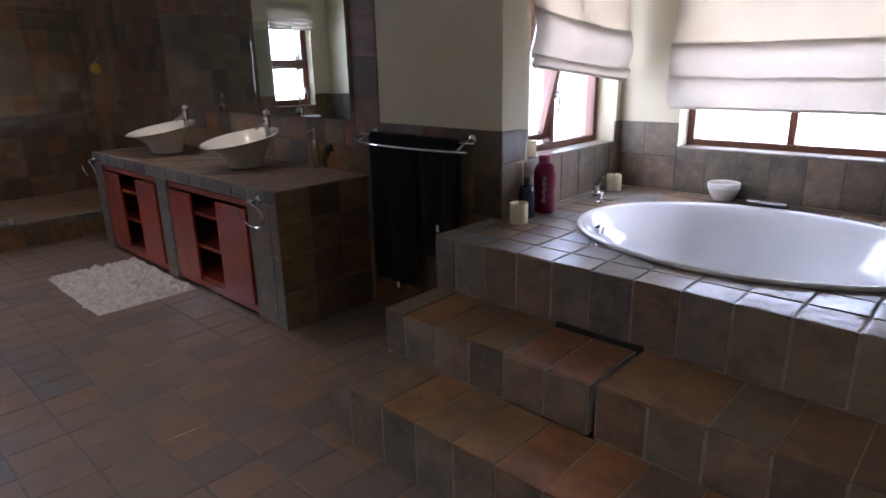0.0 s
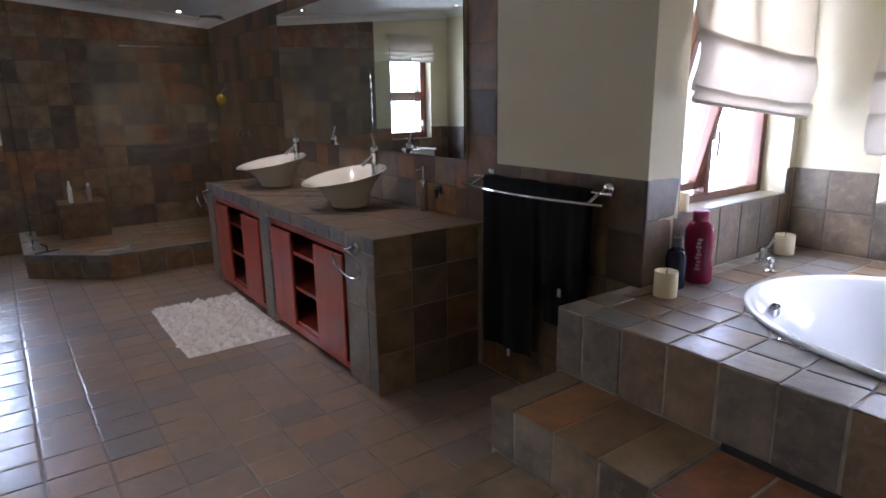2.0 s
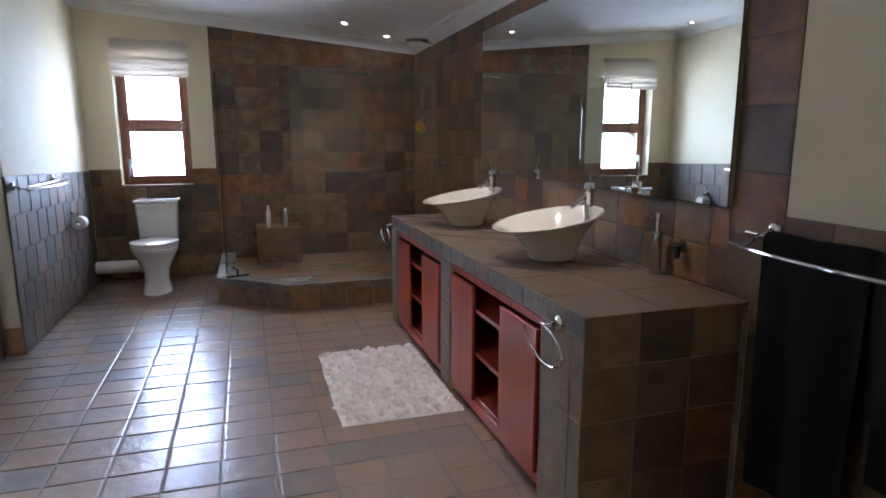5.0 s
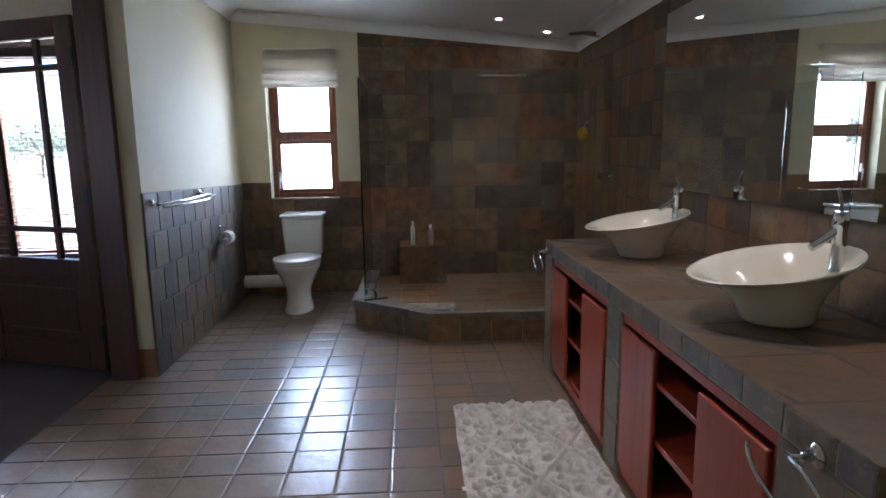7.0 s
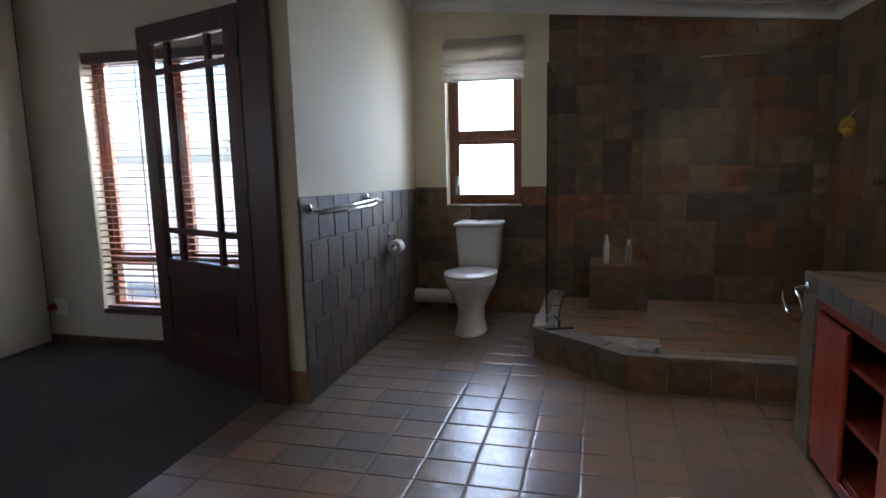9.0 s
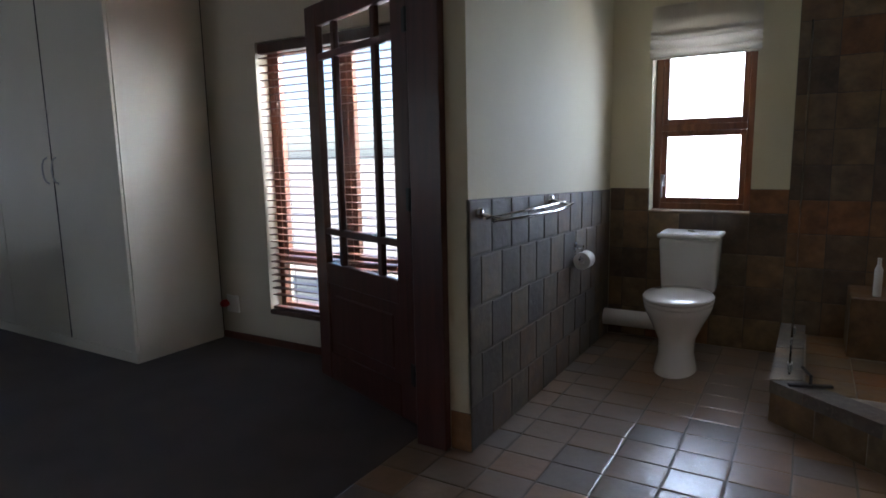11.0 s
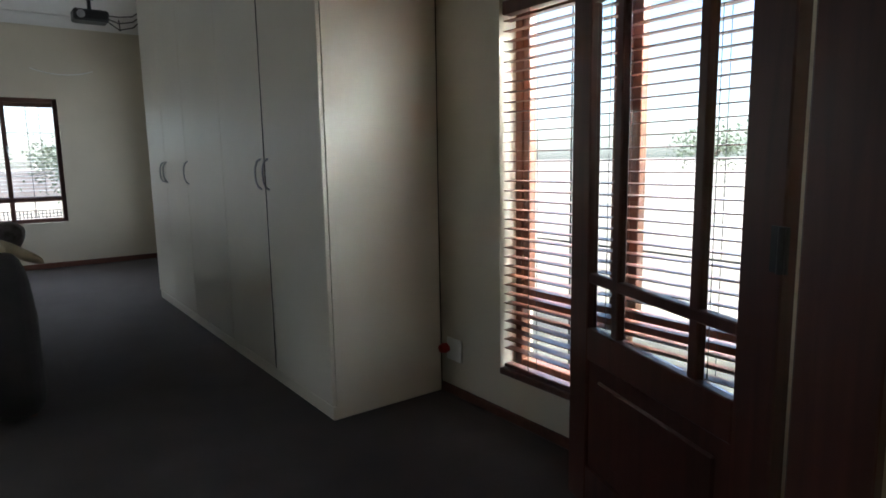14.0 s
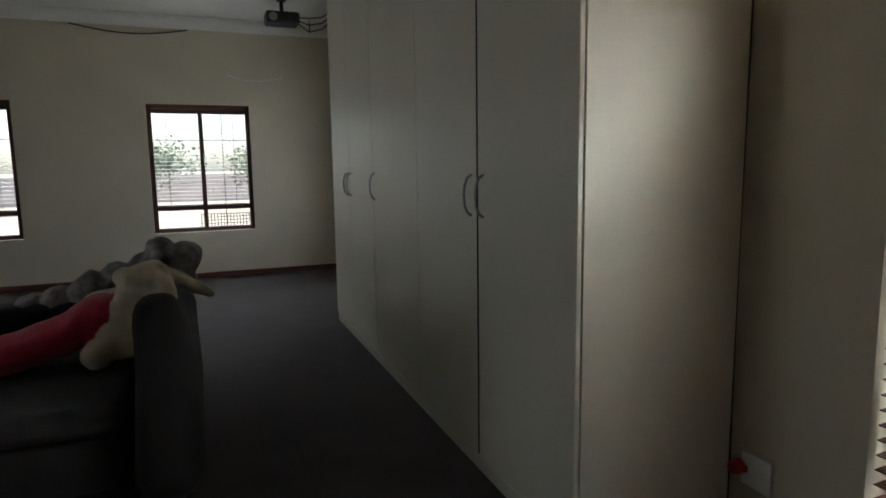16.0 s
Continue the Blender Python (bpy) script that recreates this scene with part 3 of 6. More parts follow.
window("window_3", pose(WIN_B[0], YA + 0.12, WIN_B[2]), 1.03, 1.065, [0.515], [], BEDFRAME, "varnished timber window with two wide panes",
            sill=(-0.002, 1.032, -0.125, 0.0, -0.016, 0.004, GREYSLATE), fw=0.036)
wc = window("window_4", pose(XB - 0.1, WIN_C[0], WIN_C[2], 0, 0, 90), 1.237, 1.717, [0.62], [(0.33, 0.045, 1.19)], BEDFRAME, "tall varnished timber window beside the door",
            bars_h=(0.63, 0.905), bars_v=(0.25,), sill=(0.0, 1.237, -0.11, 0.0, -0.02, 0.012, DARKFRAME))
for x0, x1 in ((0.048, 0.595), (0.645, 1.19)):
    bm = bmesh.new()
    for d in ((x0, x0 + 0.04, 0.006, 0.05, 0.355, 1.69), (x1 - 0.04, x1, 0.006, 0.05, 0.355, 1.69), (x0 + 0.04, x1 - 0.04, 0.007, 0.049, 0.355, 0.395), (x0 + 0.04, x1 - 0.04, 0.007, 0.049, 1.65, 1.69)):
        box(bm, *d, bevel=0.003)
    part("sash", bm, BEDFRAME, wc)
for nm, W in (("window_5", WIN_D), ("window_6", WIN_E)):
    wd = window(nm, pose(W[1], YF - 0.05, W[2], 0, 0, 180), W[1] - W[0], W[3] - W[2], [0.58], [(0.285, 0.045, 1.1)], DARKFRAME, "dark timber casement window with a low fixed light",
                bars_h=(0.58, 1.1), bars_v=(0.82,), fw=0.05)
    catch(wd, 0.6, 0.9)


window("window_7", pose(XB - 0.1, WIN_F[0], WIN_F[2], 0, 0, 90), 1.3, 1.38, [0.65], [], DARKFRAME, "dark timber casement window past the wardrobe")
# no such window is seen; added as an opening for fill light
window("window_8", pose(XE + 0.1, WIN_G[1], WIN_G[2], 0, 0, 270), 1.9, 1.38, [0.633, 1.267], [], DARKFRAME, "wide dark timber casement window added unseen in the bedroom")


def venetian(name, m, w, h, pitch, mat, label, slat=0.048, tilt=2):
    """Slatted blind hanging in a window, local axes as for a window."""
    bl = thing(name, m, label, "blind")
    boxpart("headrail", (0, w, -0.03, 0.03, h - 0.06, h), DARKFRAME, bl, bevel=0.004)
    sm = None
    n = int((h - 0.1) / pitch)
    for i in range(n):
        if sm is None:
            bm = bmesh.new()
            box(bm, 0.004, w - 0.004, -slat / 2, slat / 2, -0.0019, 0.0019)
            sm = mesh_from("slat", bm, mat, 0)
        o = new("slat", sm)
        o.parent = bl
        o.matrix_local = pose(0, 0, h - 0.085 - i * pitch, tilt + random.uniform(-1, 1), 0, 0)
    boxpart("bottom_rail", (0.002, w - 0.002, -0.025, 0.025, 0.005, 0.022), DARKFRAME, bl, bevel=0.004)
    for x in (w * 0.14, w * 0.5, w * 0.86):
        bm = bmesh.new()
        tube(bm, [(x, -0.027, 0.01), (x, -0.027, h - 0.03)], 0.0016, 5)
        tube(bm, [(x, 0.027, 0.01), (x, 0.027, h - 0.03)], 0.0016, 5)
        part("cord", bm, BLACKPLASTIC, bl)
    return bl


venetian("venetian_blind", pose(XB - 0.035, WIN_C[0] + 0.012, WIN_C[2] + 0.012, 0, 0, 90), 1.21, 1.697, 0.0445, SLATWOOD, "brown wooden slatted blind, lowered with its slats open")
for W in (WIN_D, WIN_E):
    venetian("venetian_blind", pose(W[1] - 0.05, YF - 0.13, W[2] + 0.3, 0, 0, 180), W[1] - W[0] - 0.1, W[3] - W[2] - 0.34, 0.045, PLASTICWHITE, "pale slatted blind outside the dark window frame", 0.03, 4)


def roman(name, m, w, drop, folds, label, flaps=(), flare=0.0, skew=0.0):
    """Gathered cloth blind. Local x along it, y into the wall, z up from its top. folds: (height from top, bulge)."""
    bl = thing(name, m, label, "blind", group="cloth blinds")
    boxpart("headrail", (0, w, -0.035, 0.0, -0.04, 0.0), BLINDCLOTH, bl, bevel=0.004)
    bm = bmesh.new()
    prof = []
    full, drop = drop, (flaps[0][0] + 0.025 if flaps else drop)
    steps = 60
    for i in range(steps + 1):
        s = i / steps
        z = -0.01 - drop * s
        y = -0.042
        for c, bulge in folds:
            d = (-z - c) / 0.05
            y -= 0.35 * bulge * (math.exp(-d * d * 0.6) if d < 0 else math.exp(-d * d * 6))
        prof.append((y, z))
    cols = 26
    grid = []
    for y, z in prof:
        row = []
        for k in range(cols + 1):
            u = k / cols
            wav = 0.004 * noise.noise((u * 5, z * 6, w)) + 0.003 * math.sin(u * 9 + z * 14)
            sag = -0.012 * math.sin(u * math.pi) * (-z / drop) * 0.6
            row.append(bm.verts.new((u * w + flare * (u - 0.5) * (-z / drop), y + wav, z + sag - skew * u * (-z / drop) + 0.004 * noise.noise((u * 4, 3.3, z * 3)))))
        grid.append(row)
    for a, b in zip(grid, grid[1:]):
        for k in range(cols):
            bm.faces.new((a[k], a[k + 1], b[k + 1], b[k]))
    bmesh.ops.solidify(bm, geom=bm.faces[:], thickness=0.003)
    part("cloth", bm, BLINDCLOTH, bl, smooth=60)
    for z0, z1, out in flaps:
        bm = bmesh.new()
        rows = []
        for i in range(17):
            z = -z0 - (z1 - z0) * i / 16
            y = -0.05 - 0.6 * out * math.sin(math.pi * min(1, i / 14)) - 0.012 * (1 - i / 16)
            rows.append([bm.verts.new((-0.004 + k / 24 * (w + 0.008), y + 0.004 * math.sin(k * 0.7 + z * 9), z - skew * k / 24 - 0.01 * math.sin(k / 24 * math.pi) + 0.006 * noise.noise((k * 0.2, z, w)))) for k in range(25)])
        for a, b in zip(rows, rows[1:]):
            for k in range(24):
                bm.faces.new((a[k], a[k + 1], b[k + 1], b[k]))
        bmesh.ops.solidify(bm, geom=bm.faces[:], thickness=0.003)
        part("fold", bm, FOLDCLOTH, bl, smooth=60)
    bm = bmesh.new()
    tube(bm, [(0.01, -0.052, -full - 0.004), (w - 0.01, -0.052, -full - 0.004 - skew)], 0.007, 8)
    part("bottom_rod", bm, BLINDCLOTH, bl)
    return bl


roman("roman_blind", pose(XW, 0.235, 2.125, 0, 0, 90), 0.615, 0.315, ((0.17, 0.03), (0.24, 0.045), (0.3, 0.03)), "off-white cloth roman blind drawn up above the small window", ((0.15, 0.215, 0.012), (0.205, 0.27, 0.02), (0.26, 0.315, 0.02)))
roman("roman_blind", pose(XA, 2.99, 2.0, 0, 0, 90), 0.89, 0.675, ((0.45, 0.03), (0.52, 0.02)), "off-white cloth roman blind, half lowered beside the bath", ((0.43, 0.64, 0.03), (0.62, 0.675, 0.012)), skew=0.085)
roman("roman_blind", pose(-1.44, YA, 2.0), 1.13, 0.9, ((0.59, 0.035), (0.71, 0.03), (0.8, 0.025)), "off-white cloth roman blind, half lowered above the bath", ((0.58, 0.76, 0.025), (0.745, 0.9, 0.02)))

# ---- doorway and door ----
bm = bmesh.new()
box(bm, JW, JW + 0.045, YB - 0.012, -0.115, 0.0, LINTEL - 0.045, 0.004)
box(bm, JE - 0.045, JE, YB - 0.012, -0.115, 0.0, LINTEL - 0.045, 0.004)
box(bm, JW, JE, YB - 0.012, -0.115, LINTEL - 0.045, LINTEL, 0.004)
structure("door_frame_1", bm, MAHOGANY, "dark stained timber door frame")

door = thing("door_1", pose(-5.327, -0.345, 0.0, 0, 0, 249.4), "dark mahogany half-glazed door standing open into the bedroom", "door", kind="structure")
W_, H_, T_ = 0.925, 2.02, 0.021
bm = bmesh.new()
for d in ((0, 0.12, 0.01, H_), (W_ - 0.12, W_, 0.01, H_), (0.12, W_ - 0.12, 1.91, H_), (0.12, W_ - 0.12, 0.56, 0.672), (0.12, W_ - 0.12, 0.01, 0.17)):
    box(bm, d[0], d[1], -T_, T_, d[2], d[3], 0.004)
part("door_leaf", bm, MAHOGANY, door)
bm = bmesh.new()
box(bm, 0.12, W_ - 0.12, -0.008, 0.008, 0.17, 0.56)
box(bm, 0.18, W_ - 0.18, -0.016, 0.016, 0.23, 0.50, 0.007)
part("door_panel", bm, MAHOGANY, door)
cols_ = [0.12, 0.275, 0.645, W_ - 0.12]
rows_ = [0.672, 0.845, 1.755, 1.91]
for x in cols_[1:3]:
    boxpart("glazing_bar", (x - 0.018, x + 0.018, -0.016, 0.016, 0.672, 1.91), MAHOGANY, door, bevel=0.004)
for z in rows_[1:3]:
    boxpart("glazing_bar", (0.12, W_ - 0.12, -0.017, 0.017, z - 0.017, z + 0.017), MAHOGANY, door, bevel=0.004)
for a, b in zip(cols_, cols_[1:]):
    for c, d in zip(rows_, rows_[1:]):
        boxpart("pane", (a + 0.006, b - 0.006, -0.002, 0.002, c + 0.006, d - 0.006), DOORGLASS, door).visible_shadow = False
for z in (0.25, 1.05, 1.8):
    bm = bmesh.new()
    lathe(bm, [(0.008, z - 0.05), (0.008, z + 0.05)], -0.002, T_ + 0.006, 10)
    box(bm, -0.016, 0.03, T_ - 0.001, T_ + 0.003, z - 0.05, z + 0.05)
    part("hinge", bm, BLACKPLASTIC, door)

# ---- mirror ----
mir = thing("mirror", NTURN @ pose(-5.235, 2.8355, 1.05, 0, 0, -0.3), "large frameless wall mirror above the tiled counter", "mirror")
boxpart("mirror_glass", (0, 2.435, -0.006, 0, 0, 0.945), MIRROR, mir)

# ---- tiled washstand ----
VX0, VX1, VY, VZ = -5.264, -2.685, 2.24, 0.75
YV = 2.96      # the washstand runs into the wall behind it
vanity = thing("washstand", pose(0, 0, 0), "built-in slate-tiled washstand with a brown tiled top", "washstand")
TT = 0.004
slab = boxpart("counter", (VX0 + TT, VX1 - TT, VY + TT, YV, 0.671, VZ - TT), GROUT, vanity)
boxpart("mortar_bed", (VX0 + 0.01, VX1 - 0.01, VY + 0.014, YV, VZ - TT, VZ - TT + 0.0028), WALLGROUT, vanity)
piers = [boxpart("pier", (a, b, VY + TT, YV, 0.0, 0.67), GROUT, vanity) for a, b in ((VX0 + TT, -5.1), (-4.13, -3.97), (-2.97, VX1 - TT))]
boxpart("back_panel", (-5.099, -4.131, YN - 0.08, YN - 0.02, 0.0, 0.67), GROUT, vanity)
boxpart("back_panel", (-3.969, -2.971, YN - 0.08, YN - 0.02, 0.0, 0.67), GROUT, vanity)


def cupboard(m, w, h, d, lab):
    """Red cupboard for the washstand: two sliding doors drawn apart and an open middle with shelves. Local x along it, y inward."""
    cab = thing("bathroom_cabinet", m, lab, "cabinet", group="washstand cabinets")
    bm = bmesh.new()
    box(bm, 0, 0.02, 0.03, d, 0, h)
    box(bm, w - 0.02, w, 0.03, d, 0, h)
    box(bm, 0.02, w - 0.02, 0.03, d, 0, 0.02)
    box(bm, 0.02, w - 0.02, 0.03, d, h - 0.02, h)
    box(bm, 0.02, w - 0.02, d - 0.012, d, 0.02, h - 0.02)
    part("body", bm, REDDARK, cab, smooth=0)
    bm = bmesh.new()
    box(bm, 0, w, 0.0, 0.03, h - 0.035, h, 0.003)
    box(bm, 0, w, 0.0, 0.03, 0, 0.05, 0.003)
    box(bm, 0, 0.025, 0.001, 0.029, 0.05, h - 0.035, 0.002)
    box(bm, w - 0.025, w, 0.001, 0.029, 0.05, h - 0.035, 0.002)
    part("face_frame", bm, REDWOOD, cab)
    for x0, x1, y in ((0.012, w * 0.32, -0.012), (w * 0.645, w - 0.02, -0.018)):
        boxpart("door", (x0, x1, y, y + 0.018, 0.05, h - 0.045), REDWOOD, cab, bevel=0.004)
    for z in (0.02, h * 0.36, h * 0.68):
        boxpart("shelf", (0.03, w - 0.03, 0.012, d - 0.02, z + 0.03, z + 0.052), REDWOOD, cab, bevel=0.002)
    return cab


cupboard(pose(-5.097, VY + 0.014, 0.018), 0.963, 0.645, 0.45, "red-stained wooden cabinet with open middle shelves, beside the shower")
cupboard(pose(-3.967, VY + 0.014, 0.018), 0.993, 0.645, 0.45, "red-stained wooden cabinet with open middle shelves, sliding doors apart")


def basin(m):
    """Oval vessel basin with its rim tilted up towards the wall, and a drain."""
    b = thing("vessel_basin", m, "white ceramic vessel basin with a flared tilted rim", "basin", group="vessel basins")
    bm = bmesh.new()
    seg = 48
    prof = [(0.0, 0.002), (0.09, 0.0), (0.104, 0.004), (0.109, 0.016), (0.118, 0.045), (0.142, 0.09), (0.178, 0.132), (0.222, 0.166), (0.243, 0.176), (0.247, 0.181), (0.243, 0.185), (0.232, 0.181), (0.2, 0.158), (0.16, 0.122), (0.125, 0.085), (0.08, 0.05), (0.02, 0.042), (0.0, 0.042)]
    rings = []
    for r, z in prof:
        k = z / 0.185
        ring = []
        for i in range(seg):
            a = 2 * math.pi * i / seg
            x, y = r * 0.9 * math.cos(a), r * math.sin(a)
            ring.append(bm.verts.new((x, y - 0.045 * k * 0.6, z + k * k * y * 0.17)))
        rings.append(ring)
    for a, c in zip(rings, rings[1:]):
        for i in range(seg):
            bm.faces.new((a[i], a[(i + 1) % seg], c[(i + 1) % seg], c[i]))
    bmesh.ops.remove_doubles(bm, verts=bm.verts, dist=1e-5)
    part("bowl", bm, BASINWHITE, b, smooth=80)
    bm = bmesh.new()
    lathe(bm, [(0.022, 0.043), (0.022, 0.047), (0.015, 0.049)], 0, -0.01, 16)
    part("drain", bm, CHROME, b)
    return b


def basin_tap(m):
    t = thing("basin_tap", m, "tall chrome lever basin tap", "tap", group="basin taps")
    bm = bmesh.new()
    lathe(bm, [(0.026, 0), (0.026, 0.006), (0.022, 0.012), (0.0215, 0.14), (0.0245, 0.145), (0.0245, 0.185), (0.019, 0.194)], 0, 0, 20)
    part("body", bm, CHROME, t)
    bm = bmesh.new()
    tube(bm, [(0, -0.012, 0.132), (0, -0.05, 0.104), (0, -0.092, 0.078)], 0.0125, 12)
    part("spout", bm, CHROME, t)
    bm = bmesh.new()
    tube(bm, [(0, 0.002, 0.188), (0, -0.004, 0.225), (0, -0.018, 0.268)], 0.0055, 8)
    part("lever", bm, CHROME, t)
    return t


for bx in (-4.655, -3.53):
    basin(pose(bx, 2.575, VZ + 0.001))
    basin_tap(pose(bx + 0.02, 2.735, VZ + 0.155) @ Matrix.Scale(0.94, 4))

disp = thing("soap_dispenser", NTURN @ pose(-3.13, 2.79, VZ + 0.001), "slim chrome soap dispenser on the tiled counter", "dispenser")
bm = bmesh.new()
lathe(bm, [(0.02, 0), (0.022, 0.004), (0.022, 0.165), (0.016, 0.172)], 0, 0, 18)
part("cylinder", bm, CHROME, disp)
bm = bmesh.new()
lathe(bm, [(0.008, 0.172), (0.008, 0.215), (0.014, 0.218), (0.014, 0.24), (0.006, 0.244)], 0, 0, 12)
tube(bm, [(0, 0, 0.228), (0, -0.05, 0.222)], 0.005, 8)
part("pump", bm, CHROME, disp)
hold = thing("wall_holder", NTURN @ pose(-3.02, 2.827, 0.87) @ Matrix.Scale(0.6, 4), "small dark wall-mounted holder above the counter", "holder")
bm = bmesh.new()
box(bm, -0.025, 0.025, -0.012, 0, -0.025, 0.05, 0.004)
tube(bm, [(-0.02, -0.012, 0.03), (-0.03, -0.05, 0.03), (0.03, -0.05, 0.03), (0.02, -0.012, 0.03)], 0.006, 8)
lathe(bm, [(0.018, -0.06), (0.024, 0.02)], 0, -0.045, 14)
part("cup", bm, BLACKPLASTIC, hold)


def ring_holder(m, lab):
    """Chrome towel ring on a round wall plate. Local y points out of the wall, towards -y."""
    t = thing("towel_ring", m, lab, "towel ring", group="towel rings")
    bm = bmesh.new()
    lathe(bm, [(0.026, 0), (0.026, 0.006), (0.02, 0.011), (0.011, 0.014), (0.011, 0.035)], 0, 0, 18)
    bmesh.ops.transform(bm, matrix=pose(0, 0, 0, 90, 0, 0), verts=bm.verts)
    part("plate", bm, CHROME, t)
    bm = bmesh.new()
    tube(bm, [(0.0, -0.03, 0.0), (-0.01, -0.046, -0.004)] + [(-0.022 + 0.135 * math.sin(a), -0.05, -0.068 + 0.062 * math.cos(a) - 0.1 * 0.135 * math.sin(a)) for a in [math.radians(-8 + 13 * i) for i in range(23)]], 0.0048, 8)
    part("ring", bm, CHROME, t)
    return t


ring_holder(pose(-2.835, VY - 0.001, 0.69), "chrome towel ring on the washstand's tiled pier")
ring_holder(pose(-5.2, VY - 0.001, 0.69), "chrome towel ring beside the shower")

# ---- towel rail with black towels ----
def double_rail(name, m, w, lab, reach=0.118, fall=0.045):
    """Two bowed chrome bars between wall plates; local x along, wall at y=0, room at -y."""
    t = thing(name, m, lab, "towel rail", group="towel rails")
    for x in (0.03, w - 0.03):
        bm = bmesh.new()
        lathe(bm, [(0.027, 0), (0.027, 0.006), (0.022, 0.016), (0.012, 0.02)], 0, 0, 18)
        bmesh.ops.transform(bm, matrix=pose(x, 0, 0, 90, 0, 0), verts=bm.verts)
        tube(bm, [(x, -0.015, 0), (x, -0.06, -0.012), (x, -reach - 0.007, -fall)], 0.008, 10)
        part("bracket", bm, CHROME, t)
    for off, dz, ext, bow in ((0.06, -0.012, 0.03, 0.012), (reach, -fall, 0.035, 0.06)):
        bm = bmesh.new()
        tube(bm, [(-ext + (w + 2 * ext) * k / 20, -off - bow * math.sin(math.pi * k / 20), dz) for k in range(21)], 0.006, 10)
        part("bar", bm, CHROME, t)
    return t


double_rail("towel_rail", NTURN @ pose(-2.632, YN - TT - 0.001, 1.0), 0.765, "bowed chrome double towel rail with black towels on it")
double_rail("towel_rail", pose(-5.265, YS + TT + 0.001, 1.0, 0, 0, 180), 0.86, "empty bowed chrome double towel rail on the tiled wall", 0.1, 0.022)


def towel(m, w, drop_front, drop_back, seed, lab):
    """Towel folded over a bar at the origin; hangs down on both sides, with soft folds."""
    t = thing("towel", m, lab, "towel", group="black towels")
    bm = bmesh.new()
    cols, grid = 26, []
    path = [(-0.02, -drop_front + drop_front * k / 24) for k in range(25)] + [(-0.016 * math.cos(a), 0.014 * math.sin(a)) for a in (0.5, 1.1, 1.6, 2.1, 2.7)] + [(0.016, -drop_back * k / 16) for k in range(17)]
    for s, (y, z) in enumerate(path):
        row = []
        for k in range(cols + 1):
            u = k / cols
            fall = min(1, -z / 0.5) if z < 0 else 0
            fold = 0.012 * math.sin(u * 11 + seed) * fall + 0.006 * noise.noise((u * 6, z * 4, seed))
            squeeze = 1 - 0.1 * fall
            row.append(bm.verts.new(((u - 0.5) * w * squeeze, y - (fold if y < 0 else -abs(fold) * 0.3), z + 0.006 * noise.noise((u * 3, seed, 0)))))
        grid.append(row)
    for a, b in zip(grid, grid[1:]):
        for k in range(cols):
            bm.faces.new((a[k], a[k + 1], b[k + 1], b[k]))
    bmesh.ops.solidify(bm, geom=bm.faces[:], thickness=0.008)
    part("cloth", bm, TOWELCLOTH, t, smooth=80)
    bm = bmesh.new()
    box(bm, w * 0.1 - 0.008, w * 0.1 + 0.008, -0.043, -0.04, -drop_front - 0.02, -drop_front + 0.014)
    part("tag", bm, PLASTICWHITE, t, "white care tag")
    return t


towel(pose(-2.392, 2.783, 0.99), 0.345, 0.785, 0.55, 1.0, "long black towel hanging over a chrome rail")
towel(pose(-2.075, 2.776, 0.99), 0.27, 0.42, 0.6, 4.2, "short black towel hanging over a chrome rail")

# ---- bath mat ----
bmat = thing("bath_mat", pose(-4.187, 1.935, 0.0), "off-white tufted cotton bath mat on the floor", "bath mat")
bm = bmesh.new()
nx_, ny_ = 260, 158
rng = random.Random(12)
curls = []
for gx in range(11):
    for gy in range(7):
        cx_, cy_ = (gx + 0.5 + rng.uniform(-0.25, 0.25)) / 11 * 0.965 - 0.4825, (gy + 0.5 + rng.uniform(-0.25, 0.25)) / 7 * 0.585 - 0.2925
        a0, turn, r0 = rng.uniform(0, 6.28), rng.choice((-1, 1)), rng.uniform(0.028, 0.042)
        curls.append([(cx_ + r0 * (1 - 0.055 * k) * math.cos(a0 + turn * k * 0.36), cy_ + r0 * (1 - 0.055 * k) * math.sin(a0 + turn * k * 0.36)) for k in range(13)])
        if rng.random() < 0.6:
            curls.append([(cx_, cy_)])
bumps = np.array([p for c in curls for p in c])
thick = np.array([0.0135 if len(c) > 1 else 0.019 for c in curls for p in c])
gx_, gy_ = np.meshgrid((np.arange(nx_ + 1) / nx_ - 0.5) * 0.965, (np.arange(ny_ + 1) / ny_ - 0.5) * 0.585, indexing="ij")
relief = np.zeros_like(gx_)
for (px, py), r in zip(bumps, thick):
    d2 = ((gx_ - px) ** 2 + (gy_ - py) ** 2) / (r * r)
    relief = np.maximum(relief, np.where(d2 < 1, np.sqrt(np.clip(1 - d2, 0, 1)) * r * 1.7, 0))
grid = []
for i in range(nx_ + 1):
    row = []
    for j in range(ny_ + 1):
        x, y = float(gx_[i, j]), float(gy_[i, j])
        edge = min(i, nx_ - i, j, ny_ - j)
        tuft = noise.noise((x * 70, y * 70, 1.7))
        h = 0.006 + float(relief[i, j]) * (1 + 0.12 * tuft) + 0.001 * tuft
        diag = min(abs(((x * 1.0 + y * 1.5) % 0.5) - 0.25), abs(((x * 1.0 - y * 1.5) % 0.5) - 0.25))
        if diag < 0.034:
            h = 0.006 + (0.02 * math.sqrt(1 - (diag / 0.018) ** 2) if diag < 0.018 else 0)
        h = 0.002 if edge == 0 else h * min(1.0, 0.45 + edge * 0.07)
        row.append(bm.verts.new((x + 0.008 * noise.noise((x * 5, y * 5, 3)), y + 0.008 * noise.noise((x * 5, y * 5, 5)), max(0.002, h))))
    grid.append(row)
